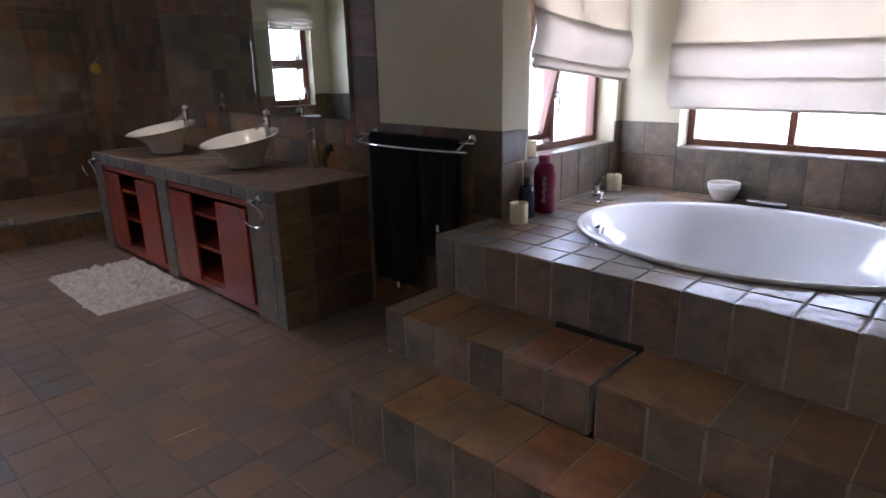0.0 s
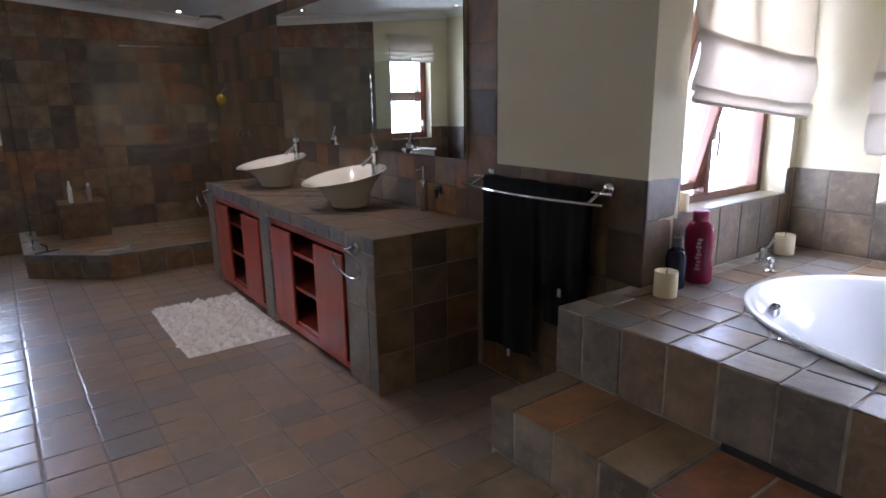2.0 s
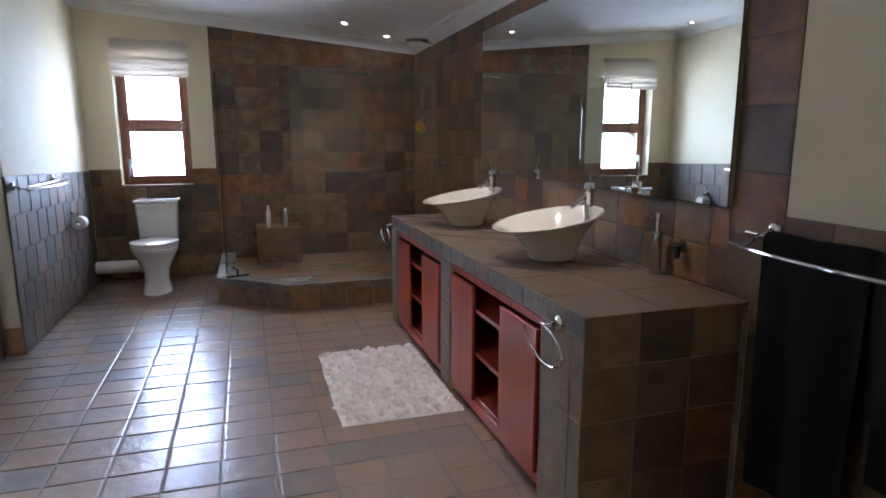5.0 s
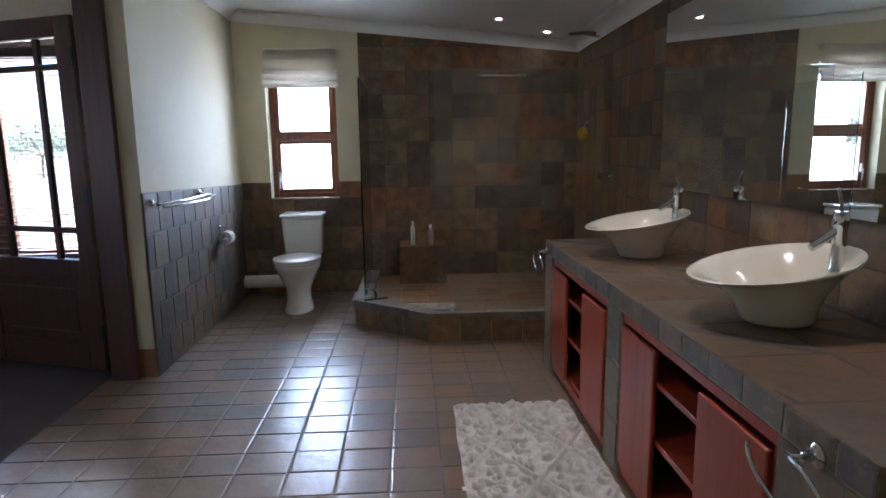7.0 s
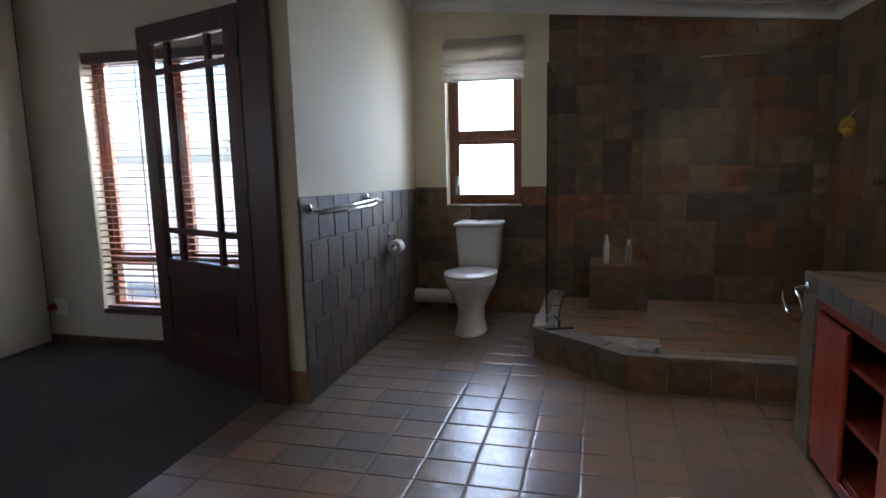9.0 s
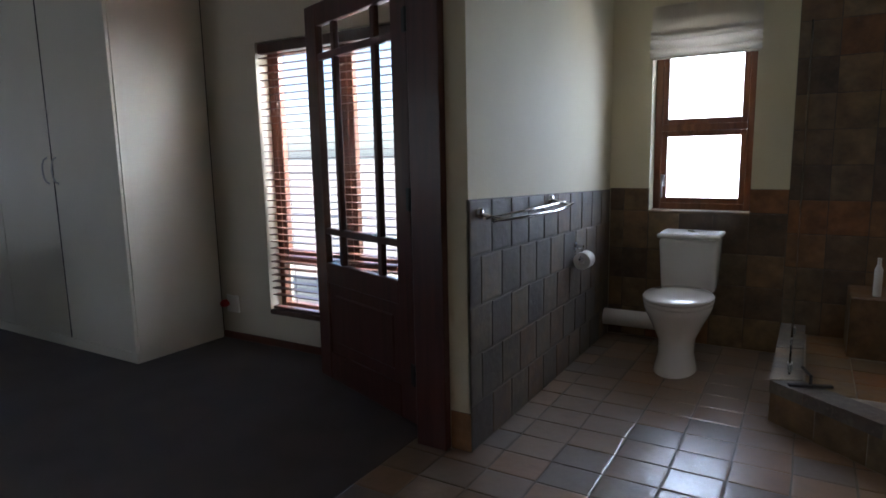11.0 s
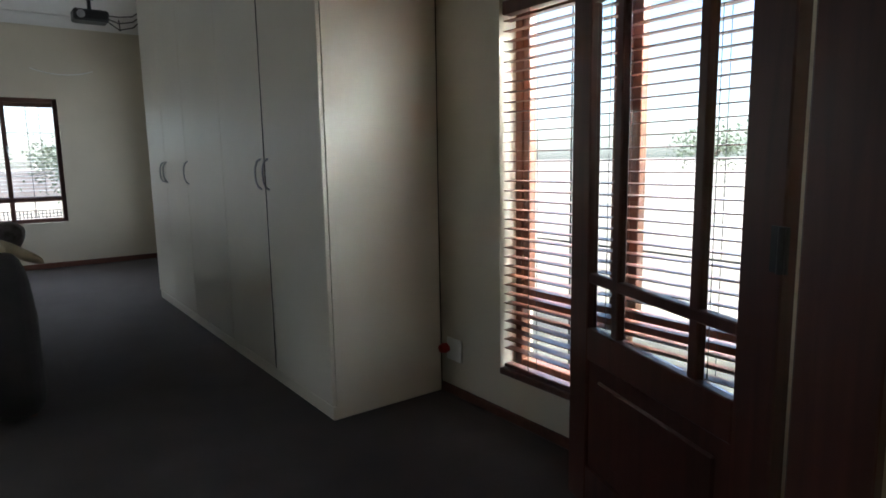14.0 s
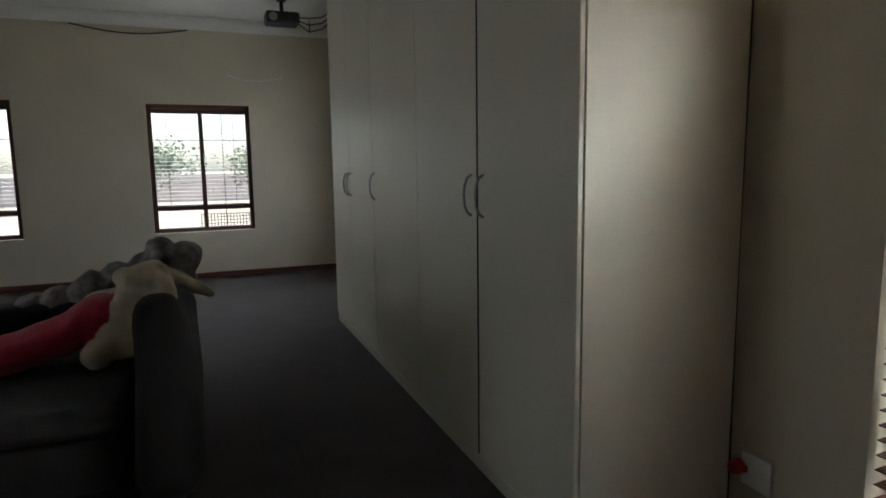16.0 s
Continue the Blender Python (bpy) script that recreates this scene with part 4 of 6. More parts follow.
for a, b in zip(grid, grid[1:]):
    for j in range(ny_):
        bm.faces.new((a[j], b[j], b[j + 1], a[j + 1]))
base = bmesh.ops.extrude_edge_only(bm, edges=[e for e in bm.edges if e.is_boundary])
for v in base["geom"]:
    if isinstance(v, bmesh.types.BMVert):
        v.co.z = 0.0005
part("tufted_cloth", bm, MATCLOTH, bmat, smooth=60)
boxpart("tag", (0.26, 0.285, -0.305, -0.288, 0.001, 0.003), PLASTICWHITE, bmat, "small white label")

# ---- bath steps and deck ----
S1Y, S1Z, S2Y, S2Z, S3Y, S3Z = 1.829, 0.233, 2.129, 0.415, 2.445, 0.646
TC, TA_, TB_ = (-0.775, 3.195), 0.705, 0.545
steps = thing("bath_steps", pose(0, 0, 0), "slate-tiled steps up to the bath, one block loose", "steps")
bm = bmesh.new()
box(bm, -1.74 + TT, XE, S1Y + TT, S2Y + TT, 0, S1Z - TT)
box(bm, -1.765 + TT, -1.172, S2Y + TT, S3Y + TT, 0, S2Z - TT)
box(bm, -0.825, XE, S2Y + TT, S3Y + TT, 0, S2Z - TT)
box(bm, -1.172, -0.825, S3Y - 0.02, S3Y + TT, 0, S2Z - 0.1)
score = part("body", bm, GROUT, steps, smooth=0)
loose = boxpart("loose_block", (-1.168, -0.85, S2Y + TT, S3Y - 0.01, S1Z, S2Z - 0.012), GROUT, steps, "loose tiled block pulled forward")

deck = thing("bath_surround", pose(0, 0, 0), "raised slate-tiled surround of the bath", "bath surround")
bm = bmesh.new()
box(bm, -1.786 + TT, XE, S3Y + TT, S3Y + 0.06, 0, S3Z - 0.05)
box(bm, -1.786 + TT, -1.735, S3Y + 0.06, YN - 0.001, 0, S3Z - 0.05)
outer = []
seg = 64
X0_, X1_, Y0_, Y1_ = -1.786 + TT, XE, S3Y + TT, YA - 0.001
for z in (S3Z - 0.05, S3Z - TT):
    inn, out = [], []
    for i in range(seg):
        a = 2 * math.pi * i / seg
        dx, dy = math.cos(a) * TA_, math.sin(a) * TB_
        k = min(((X1_ if dx > 0 else X0_) - TC[0]) / dx if abs(dx) > 1e-6 else 1e9, ((Y1_ if dy > 0 else Y0_) - TC[1]) / dy if abs(dy) > 1e-6 else 1e9)
        inn.append(bm.verts.new((TC[0] + dx * 0.96, TC[1] + dy * 0.96, z)))
        out.append(bm.verts.new((TC[0] + dx * k, TC[1] + dy * k, z)))
    for i in range(seg):
        bm.faces.new((inn[i], out[i], out[(i + 1) % seg], inn[(i + 1) % seg]))
    outer.append((inn, out))
for k in (0, 1):
    for i in range(seg):
        bm.faces.new((outer[0][k][i], outer[0][k][(i + 1) % seg], outer[1][k][(i + 1) % seg], outer[1][k][i]))
dcore = part("body", bm, GROUT, deck, smooth=0)

# ---- bath ----
tub = thing("bathtub", pose(TC[0], TC[1], S3Z), "white oval acrylic spa bath sunk in the tiled surround", "bathtub")
bm = bmesh.new()
prof = [(0.02, -0.44), (0.5, -0.44), (0.72, -0.38), (0.86, -0.2), (0.93, -0.02), (0.995, 0.002), (1.0, 0.008), (0.997, 0.014), (0.985, 0.017), (0.965, 0.015), (0.945, 0.004), (0.915, -0.03), (0.865, -0.1), (0.83, -0.2), (0.78, -0.3), (0.69, -0.365), (0.5, -0.39), (0.02, -0.395)]
rings = []
for r, z in prof:
    ring = []
    for i in range(72):
        a = 2 * math.pi * i / 72
        rr = r
        if -0.38 < z < -0.01 and r < 0.92:
            rr = r - 0.085 * max(0, math.cos(a * 2 + 0.4)) * (1 if z < -0.05 else 0.35) - 0.05 * max(0, math.cos(a * 3 - 2.2)) * (1 if z < -0.15 else 0)
        ring.append(bm.verts.new((rr * TA_ * math.cos(a), rr * TB_ * math.sin(a), z)))
    rings.append(ring)
for a, c in zip(rings, rings[1:]):
    for i in range(72):
        bm.faces.new((a[i], a[(i + 1) % 72], c[(i + 1) % 72], c[i]))
bm.faces.new(rings[-1])
bm.faces.new(rings[0][::-1])
part("shell", bm, ACRYLIC, tub, smooth=70)


def jet(a, z, r, k=0.845):
    bm = bmesh.new()
    lathe(bm, [(r, 0), (r, 0.006), (r * 0.7, 0.012), (r * 0.4, 0.006)], 0, 0, 16)
    v = Vector((-math.cos(a), -math.sin(a), 0.25)).normalized()
    m = Matrix.Translation((k * TA_ * math.cos(a), k * TB_ * math.sin(a), z)) @ v.to_track_quat("Z", "Y").to_matrix().to_4x4()
    bmesh.ops.transform(bm, matrix=m, verts=bm.verts)
    part("jet", bm, CHROME, tub, "chrome spa jet")


for a in (200, 245, 300, 330):
    jet(radians(a), -0.17, 0.022, 0.80)
bm = bmesh.new()
box(bm, -0.03, 0.03, -0.014, 0.02, -0.022, 0.022, 0.008)
bmesh.ops.transform(bm, matrix=pose(-0.865 * TA_ * 0.97, -0.1, -0.045, 0, 0, 100), verts=bm.verts)
part("overflow", bm, CHROME, tub, "chrome overflow plate")
for dx, dy in ((-0.4, -0.455), (-0.33, -0.475)):
    bm = bmesh.new()
    lathe(bm, [(0.018, 0.0), (0.018, 0.006), (0.012, 0.012)], 0, 0, 16)
    bmesh.ops.transform(bm, matrix=pose(dx * 1.0, dy * 1.0, -0.012, -24, 0, 0), verts=bm.verts)
    part("button", bm, CHROME, tub)

spout = thing("bath_spout", pose(-0.86, 3.80, S3Z), "flat chrome waterfall bath spout", "tap")
bm = bmesh.new()
box(bm, -0.09, 0.09, -0.075, 0.05, 0.03, 0.045, 0.005)
box(bm, -0.075, 0.075, 0.0, 0.04, 0.0, 0.03, 0.004)
part("spout", bm, CHROME, spout)
for x, y in ((-1.655, 3.56), (-1.55, 3.42)):
    t = thing("bath_tap", pose(x, y, S3Z), "chrome bath tap handle on the tiled surround", "tap", group="bath taps")
    bm = bmesh.new()
    lathe(bm, [(0.026, 0), (0.026, 0.006), (0.012, 0.012), (0.011, 0.035), (0.018, 0.04), (0.018, 0.055), (0.01, 0.06)], 0, 0, 18)
    part("base", bm, CHROME, t)
    if x < -1.6:
        bm = bmesh.new()
        tube(bm, [(0, 0, 0.05), (0.03, -0.01, 0.075), (0.05, -0.02, 0.11)], 0.008, 8)
        part("lever", bm, CHROME, t)


def candle(x, y, r, h, z=None, lab="thick cream pillar candle on the bath surround"):
    c = thing("candle", pose(x, y, z or S3Z + 0.001), lab, "candle", group="pillar candles")
    bm = bmesh.new()
    lathe(bm, [(r * 0.96, 0), (r, 0.004), (r, h - 0.006), (r * 0.96, h), (r * 0.8, h - 0.002), (r * 0.6, h - 0.008), (0.002, h - 0.01)], 0, 0, 28)
    part("wax", bm, WAX, c)
    bm = bmesh.new()
    tube(bm, [(0, 0, h - 0.012), (0.002, 0, h + 0.008)], 0.0016, 6)
    part("wick", bm, BLACKPLASTIC, c)


candle(-1.625, 2.825, 0.041, 0.092)
candle(-1.655, 3.75, 0.042, 0.088)
candle(-1.775, 3.115, 0.03, 0.075, WIN_A[2] + 0.005, "cream candle on the window sill by the bath")
nb = thing("shampoo_bottle", pose(-1.665, 2.94, S3Z + 0.001), "dark navy plastic bottle beside a candle", "bottle")
bm = bmesh.new()
lathe(bm, [(0.034, 0), (0.037, 0.006), (0.037, 0.12), (0.03, 0.142), (0.015, 0.15), (0.015, 0.156)], 0, 0, 24)
part("body", bm, NAVY, nb)
bm = bmesh.new()
lathe(bm, [(0.017, 0.156), (0.017, 0.185), (0.014, 0.188)], 0, 0, 18)
part("cap", bm, BLACKPLASTIC, nb)
rb = thing("bath_salts_bottle", pose(-1.66, 3.075, S3Z + 0.001), "large magenta plastic bottle with a pink cap", "bottle")
bm = bmesh.new()
lathe(bm, [(0.05, 0), (0.056, 0.008), (0.056, 0.06), (0.051, 0.1), (0.056, 0.15), (0.055, 0.2), (0.04, 0.228), (0.026, 0.236)], 0, 0, 28, 1.0, 0.82)
part("body", bm, MAGENTA, rb)
bm = bmesh.new()
lathe(bm, [(0.03, 0.236), (0.03, 0.27), (0.026, 0.275)], 0, 0, 20)
part("cap", bm, PINKCAP, rb)
bm = bmesh.new()
for i in range(9):
    z = 0.055 + i * 0.014
    box(bm, 0.0, 0.0015, -0.008 + 0.003 * (i % 3), 0.012 - 0.004 * (i % 2), z, z + 0.009)
bmesh.ops.transform(bm, matrix=pose(0.024, -0.043, 0, 0, 0, -62), verts=bm.verts)
part("lettering", bm, LABELPALE, rb, "pale upright lettering, too small to read")
bowl = thing("soap_bowl", pose(-1.10, 3.855, S3Z + 0.001), "small white stone bowl on the bath surround", "bowl")
bm = bmesh.new()
lathe(bm, [(0.045, 0), (0.05, 0.006), (0.068, 0.04), (0.075, 0.06), (0.078, 0.064), (0.078, 0.088), (0.074, 0.09), (0.06, 0.086), (0.055, 0.06), (0.03, 0.03), (0.003, 0.026)], 0, 0, 32)
part("bowl", bm, PLASTICWHITE, bowl)

# ---- shower ----
YSH = 2.97      # back of the shower
shower = thing("shower_tray", pose(0, 0, 0), "raised slate-tiled shower floor with a cut corner", "shower")
bm = bmesh.new()
inset = [(XW + 0.001, 1.035 + TT), (-6.14, 1.03 + TT), (-5.70 - TT, 1.56 + 0.004), (-5.69 - TT, YSH), (XW + 0.001, YSH)]
lo_ = [bm.verts.new((x, y, 0)) for x, y in inset]
hi_ = [bm.verts.new((x, y, 0.14)) for x, y in inset]
for i in range(5):
    bm.faces.new((lo_[i], lo_[(i + 1) % 5], hi_[(i + 1) % 5], hi_[i]))
bm.faces.new(hi_)
bm.faces.new(lo_[::-1])
shcore = part("body", bm, GROUT, shower, smooth=0)
# coping stones along the edge
def coping(a, b, na, nb_, n):
    for i in range(n):
        u0, u1 = i / n, (i + 1) / n
        bm = bmesh.new()
        A, B, C, D = (Vector(a).lerp(Vector(b), u0), Vector(a).lerp(Vector(b), u1), Vector(na).lerp(Vector(nb_), u1), Vector(na).lerp(Vector(nb_), u0))
        c = (A + B + C + D) / 4
        q = [c + (p - c) * 0.985 for p in (A, B, C, D)]
        l = [bm.verts.new((p.x, p.y, 0.14)) for p in q]
        h = [bm.verts.new((p.x, p.y, 0.197 + 0.0015 * ((i * 7) % 3 - 1))) for p in q]
        for k in range(4):
            bm.faces.new((l[k], l[(k + 1) % 4], h[(k + 1) % 4], h[k]))
        bm.faces.new(h)
        bm.faces.new(l[::-1])
        part("coping_tile", bm, GREYSLATE, shower, smooth=0)


IN_ = [(XW + 0.001, 1.165), (-6.2, 1.16), (-5.83, 1.61), (-5.82, YSH)]
OUT_ = [(XW + 0.001, 1.035), (-6.135, 1.03), (-5.70, 1.56), (-5.69, YSH)]
for k, n in ((0, 6), (1, 4), (2, 7)):
    coping(OUT_[k], OUT_[k + 1], IN_[k], IN_[k + 1], n)
screen = thing("shower_screen", pose(0, 0, 0), "frameless clear glass shower screen on the tiled kerb", "shower screen")
for (ax, ay), (bx_, by_) in (((-7.2, 1.105), (-6.24, 1.105)), ((-5.762, 1.62), (-5.762, 2.86))):
    d = Vector((bx_ - ax, by_ - ay, 0))
    bm = bmesh.new()
    box(bm, 0, d.length, -0.004, 0.004, 0.2, 1.78, 0.001)
    bmesh.ops.transform(bm, matrix=pose(ax, ay, 0, 0, 0, math.degrees(math.atan2(d.y, d.x))), verts=bm.verts)
    part("glass_panel", bm, SHOWERGLASS, screen).visible_shadow = False
for x, y in ((-6.32, 1.105), (-7.0, 1.105), (-5.762, 1.72), (-5.762, 2.6)):
    boxpart("clamp", (x - 0.02, x + 0.02, y - 0.012, y + 0.012, 0.197, 0.235), STEEL, screen, bevel=0.003)
sq = thing("squeegee", pose(-6.12, 1.19, 0.198, 0, 0, 20), "dark squeegee lying on the shower kerb", "squeegee")
bm = bmesh.new()
tube(bm, [(0, 0, 0.01), (0.0, 0.0, 0.05), (-0.1, 0.0, 0.055)], 0.007, 8)
box(bm, -0.012, 0.012, -0.09, 0.09, 0.0, 0.012, 0.003)
part("blade", bm, BLACKPLASTIC, sq)
seat = thing("tiled_stool", pose(-7.03, 1.555, 0.14), "low tiled seat block in the shower corner", "seat")
boxpart("block", (-0.18, 0.18, -0.2, 0.2, 0, 0.325), COUNTERSLATE, seat, bevel=0.006)
for y, w, h, mt, lab in ((1.47, 0.024, 0.2, PLASTICWHITE, "tall white shampoo tube on the shower seat"), (1.62, 0.03, 0.17, GLASS, "clear plastic pump bottle on the shower seat")):
    b = thing("shampoo_bottle", pose(-6.93, y, 0.467), lab, "bottle")
    bm = bmesh.new()
    lathe(bm, [(w * 0.9, 0), (w, 0.006), (w, h * 0.7), (w * 0.5, h * 0.82)], 0, 0, 18, 1, 0.8)
    part("body", bm, CLEARBOTTLE if mt is GLASS else mt, b)
    bm = bmesh.new()
    lathe(bm, [(w * 0.4, h * 0.82), (w * 0.4, h)], 0, 0, 12)
    part("cap", bm, PLASTICWHITE, b)
rail = thing("shower_rail", pose(XW + 0.013, 2.08, 1.885), "short chrome rail on the shower wall", "rail")
bm = bmesh.new()
tube(bm, [(0, 0, 0), (0.05, 0.01, 0), (0.055, 0.03, 0), (0.055, 0.36, 0), (0.05, 0.38, 0), (0, 0.39, 0)], 0.008, 10)
part("bar", bm, CHROME, rail)
head = thing("wall_shower", NTURN @ pose(-6.54, YN - TT - 0.001, 2.1), "wide flat shower head on a short wall arm", "shower head")
bm = bmesh.new()
tube(bm, [(0, 0, 0), (0, -0.07, 0.012), (0, -0.13, 0.03)], 0.01, 10)
part("arm", bm, CHROME, head)
bm = bmesh.new()
lathe(bm, [(0.1, 0.016), (0.105, 0.019), (0.105, 0.026), (0.03, 0.032), (0.012, 0.036)], 0, -0.14, 28)
part("rose", bm, CHROME, head)
for x in (-6.27, -6.14):
    t = thing("shower_tap", NTURN @ pose(x, YN - TT - 0.001, 1.06), "chrome shower tap on the tiled wall", "tap", group="shower taps")
    bm = bmesh.new()
    lathe(bm, [(0.034, 0), (0.034, 0.006), (0.02, 0.014), (0.016, 0.04), (0.022, 0.045), (0.022, 0.07)], 0, 0, 18)
    tube(bm, [(-0.035, 0, 0.058), (0.035, 0, 0.058)], 0.007, 8)
    bmesh.ops.transform(bm, matrix=pose(0, 0, 0, 90, 0, 0), verts=bm.verts)
    part("handle", bm, CHROME, t)
sp = thing("bath_sponge", NTURN @ pose(-6.78, YN - 0.06, 1.37), "yellow bath sponge hanging on the shower wall", "sponge")
bm = bmesh.new()
for k in range(22):
    v = Vector((random.gauss(0, 1), random.gauss(0, 1), random.gauss(0, 1))).normalized() * 0.032
    ball(bm, (v.x, v.y * 0.8, v.z * 1.15), 0.026, seg=10)
part("sponge", bm, YELLOW, sp, smooth=80)
bm = bmesh.new()
tube(bm, [(0, 0.0, 0.04), (0.0, 0.02, 0.09), (0, 0.046, 0.11)], 0.003, 6)
part("cord", bm, PLASTICWHITE, sp)

# ---- toilet ----
wc_ = thing("toilet", pose(-6.7, 0.53, 0.0), "white ceramic close-coupled toilet with its lid down", "toilet")
bm = bmesh.new()
prof = [(0.0, 0.115, 0.2, 0.02), (0.03, 0.11, 0.2, 0.02), (0.1, 0.095, 0.175, 0.01), (0.18, 0.1, 0.17, 0.0), (0.27, 0.14, 0.2, 0.0), (0.34, 0.175, 0.235, 0.0), (0.375, 0.185, 0.25, 0.0), (0.385, 0.18, 0.245, 0.0)]
rings = []
for z, ry, rx, ox in prof:
    rings.append([bm.verts.new((ox + rx * math.cos(a) * (1 if math.cos(a) > 0 else 0.95), ry * math.sin(a), z)) for a in [2 * math.pi * i / 40 for i in range(40)]])
for a, c in zip(rings, rings[1:]):
    for i in range(40):
        bm.faces.new((a[i], a[(i + 1) % 40], c[(i + 1) % 40], c[i]))
bm.faces.new(rings[0][::-1])
bm.faces.new(rings[-1])
box(bm, -0.5, -0.15, -0.11, 0.11, 0.24, 0.385, 0.02)
part("bowl", bm, CERAMIC, wc_, smooth=60)
bm = bmesh.new()
lathe(bm, [(0.98, 0.386), (1.0, 0.392), (1.0, 0.404), (0.98, 0.408)], 0.0, 0, 44, 0.25, 0.19)
part("seat", bm, CERAMIC, wc_)
bm = bmesh.new()
lathe(bm, [(0.98, 0.409), (1.01, 0.413), (1.01, 0.424), (0.96, 0.432), (0.5, 0.437), (0.01, 0.438)], 0.0, 0, 44, 0.25, 0.19)
part("lid", bm, CERAMIC, wc_, smooth=60)
bm = bmesh.new()
box(bm, -0.5, -0.24, -0.165, 0.165, 0.385, 0.715, 0.025, 3)
for v in bm.verts:
    k = (v.co.z - 0.385) / 0.33
    v.co.y *= 0.93 + 0.1 * k
    if v.co.x > -0.4:
        v.co.x -= 0.03 * (1 - k)
part("cistern", bm, CERAMIC, wc_, smooth=60)
boxpart("cistern_lid", (-0.508, -0.228, -0.178, 0.178, 0.715, 0.745), CERAMIC, wc_, bevel=0.01)
bm = bmesh.new()
lathe(bm, [(0.022, 0.745), (0.022, 0.75), (0.018, 0.753)], -0.36, 0, 18)
part("flush_button", bm, CHROME, wc_)
pipe = thing("waste_pipe", pose(XW + 0.09, YS + TT + 0.001, 0.135), "white plastic waste pipe from wall to toilet", "pipe")
bm = bmesh.new()
tube(bm, [(0, 0, 0), (0, 0.44, 0)], 0.055, 20)
tube(bm, [(0, 0.36, 0), (0, 0.45, 0)], 0.063, 20)
part("pipe", bm, PLASTICWHITE, pipe)
rh = thing("toilet_roll_holder", pose(-6.50, YS + TT + 0.001, 0.70), "chrome toilet roll holder on the tiled wall", "roll holder")
bm = bmesh.new()
lathe(bm, [(0.025, 0), (0.025, 0.006), (0.012, 0.012), (0.01, 0.05)], 0, 0, 18)
bmesh.ops.transform(bm, matrix=pose(0, 0, 0, -90, 0, 0), verts=bm.verts)
tube(bm, [(0, 0.045, 0), (0.02, 0.05, -0.02), (0.07, 0.05, -0.065), (-0.07, 0.05, -0.065)], 0.005, 8)
part("holder", bm, CHROME, rh)
tr_ = thing("toilet_roll", pose(-6.50, YS + TT + 0.058, 0.625), "white toilet paper roll on its holder", "toilet roll")
bm = bmesh.new()
lathe(bm, [(0.018, -0.048), (0.048, -0.048), (0.05, -0.046), (0.05, 0.046), (0.048, 0.048), (0.018, 0.048), (0.018, -0.048)], 0, 0, 28, closed=False)
bmesh.ops.transform(bm, matrix=pose(0, 0, 0, 0, 90, 0), verts=bm.verts)
part("paper", bm, PLASTICWHITE, tr_)

# ---- ceiling downlights ----
# the last four are unseen, added to brighten the floor and steps
for x, y in ((-6.6, 2.16), (-6.92, 2.6), (-6.6, 0.25), (-4.6, 2.2), (-3.5, 2.2), (-4.9, 0.9), (-3.3, 0.9), (-1.7, 0.9), (-0.1, 1.2)):
    tilt = math.degrees(math.atan(-0.09))
    dl = thing("downlight", pose(x, y, zc(y), tilt, 0, 0), "small round ceiling downlight, lit; four of the nine are added unseen", "downlight", group="downlights")
    bm = bmesh.new()
    lathe(bm, [(0.045, 0.02), (0.045, -0.004), (0.04, -0.006), (0.03, -0.002), (0.028, 0.01)], 0, 0, 24, closed=False)
    part("ring", bm, CHROME, dl)
    bm = bmesh.new()
    lathe(bm, [(0.017, -0.001), (0.014, -0.003), (0.002, -0.004)], 0, 0, 18)
    part("bulb", bm, LAMPGLOW, dl)
# the last four spots are fill light from the added downlights
for x, y, watts in ((-6.6, 0.25, 0.8), (-6.6, 2.16, 2.2), (-4.6, 2.2, 3.3), (-3.5, 2.2, 3.5), (-4.9, 0.9, 0.8), (-3.3, 0.9, 2.3), (-1.7, 0.9, 4.2), (-0.1, 1.2, 3.5)):
    lp = new("downlight_lamp", bpy.data.lights.new("downlight_lamp", "SPOT"))
    lp.data.energy, lp.data.spot_size, lp.data.spot_blend, lp.data.shadow_soft_size, lp.data.color = watts, radians(100), 0.9, 0.03, (1.0, 0.85, 0.68)
    lp.matrix_world = look((x, y, zc(y) - 0.03), (x, y + 0.01, 0))

# ---- bedroom: wardrobe ----
WY0, WY1, WX = -6.0, -2.36, -5.23
ward = thing("wardrobe", pose(XB + 0.02, WY1, 0.0), "tall off-white built-in wardrobe with five plain doors", "wardrobe")
D_ = WX - (XB + 0.02)
for nm, d in (("side_panel", (0.0, D_ - 0.022, -0.022, 0.0, 0.0, 2.93)), ("side_panel", (0.0, D_ - 0.022, WY0 - WY1, WY0 - WY1 + 0.02, 0.0, 2.93)),
              ("back_panel", (0.0, 0.02, WY0 - WY1 + 0.02, -0.022, 0.0, 2.93)), ("top_panel", (0.02, D_ - 0.03, WY0 - WY1 + 0.02, -0.022, 2.9, 2.93)),
              ("bottom_panel", (0.02, D_ - 0.03, WY0 - WY1 + 0.02, -0.022, 0.067, 0.087)), ("plinth", (D_ - 0.06, D_ - 0.004, WY0 - WY1 + 0.02, -0.001, 0.0, 0.066))):
    boxpart(nm, d, MELAMINE, ward, bevel=0.0015)
# dark sheet behind the doors paints the shadow seen through their joints
boxpart("gap", (D_ - 0.05, D_ - 0.03, WY0 - WY1 + 0.02, -0.022, 0.087, 2.9), SHADOWGAP, ward, "gap behind the doors, its shadow painted as a dark sheet")
JT = [WY1, -3.085, -3.825, -4.715, -5.38, WY0]
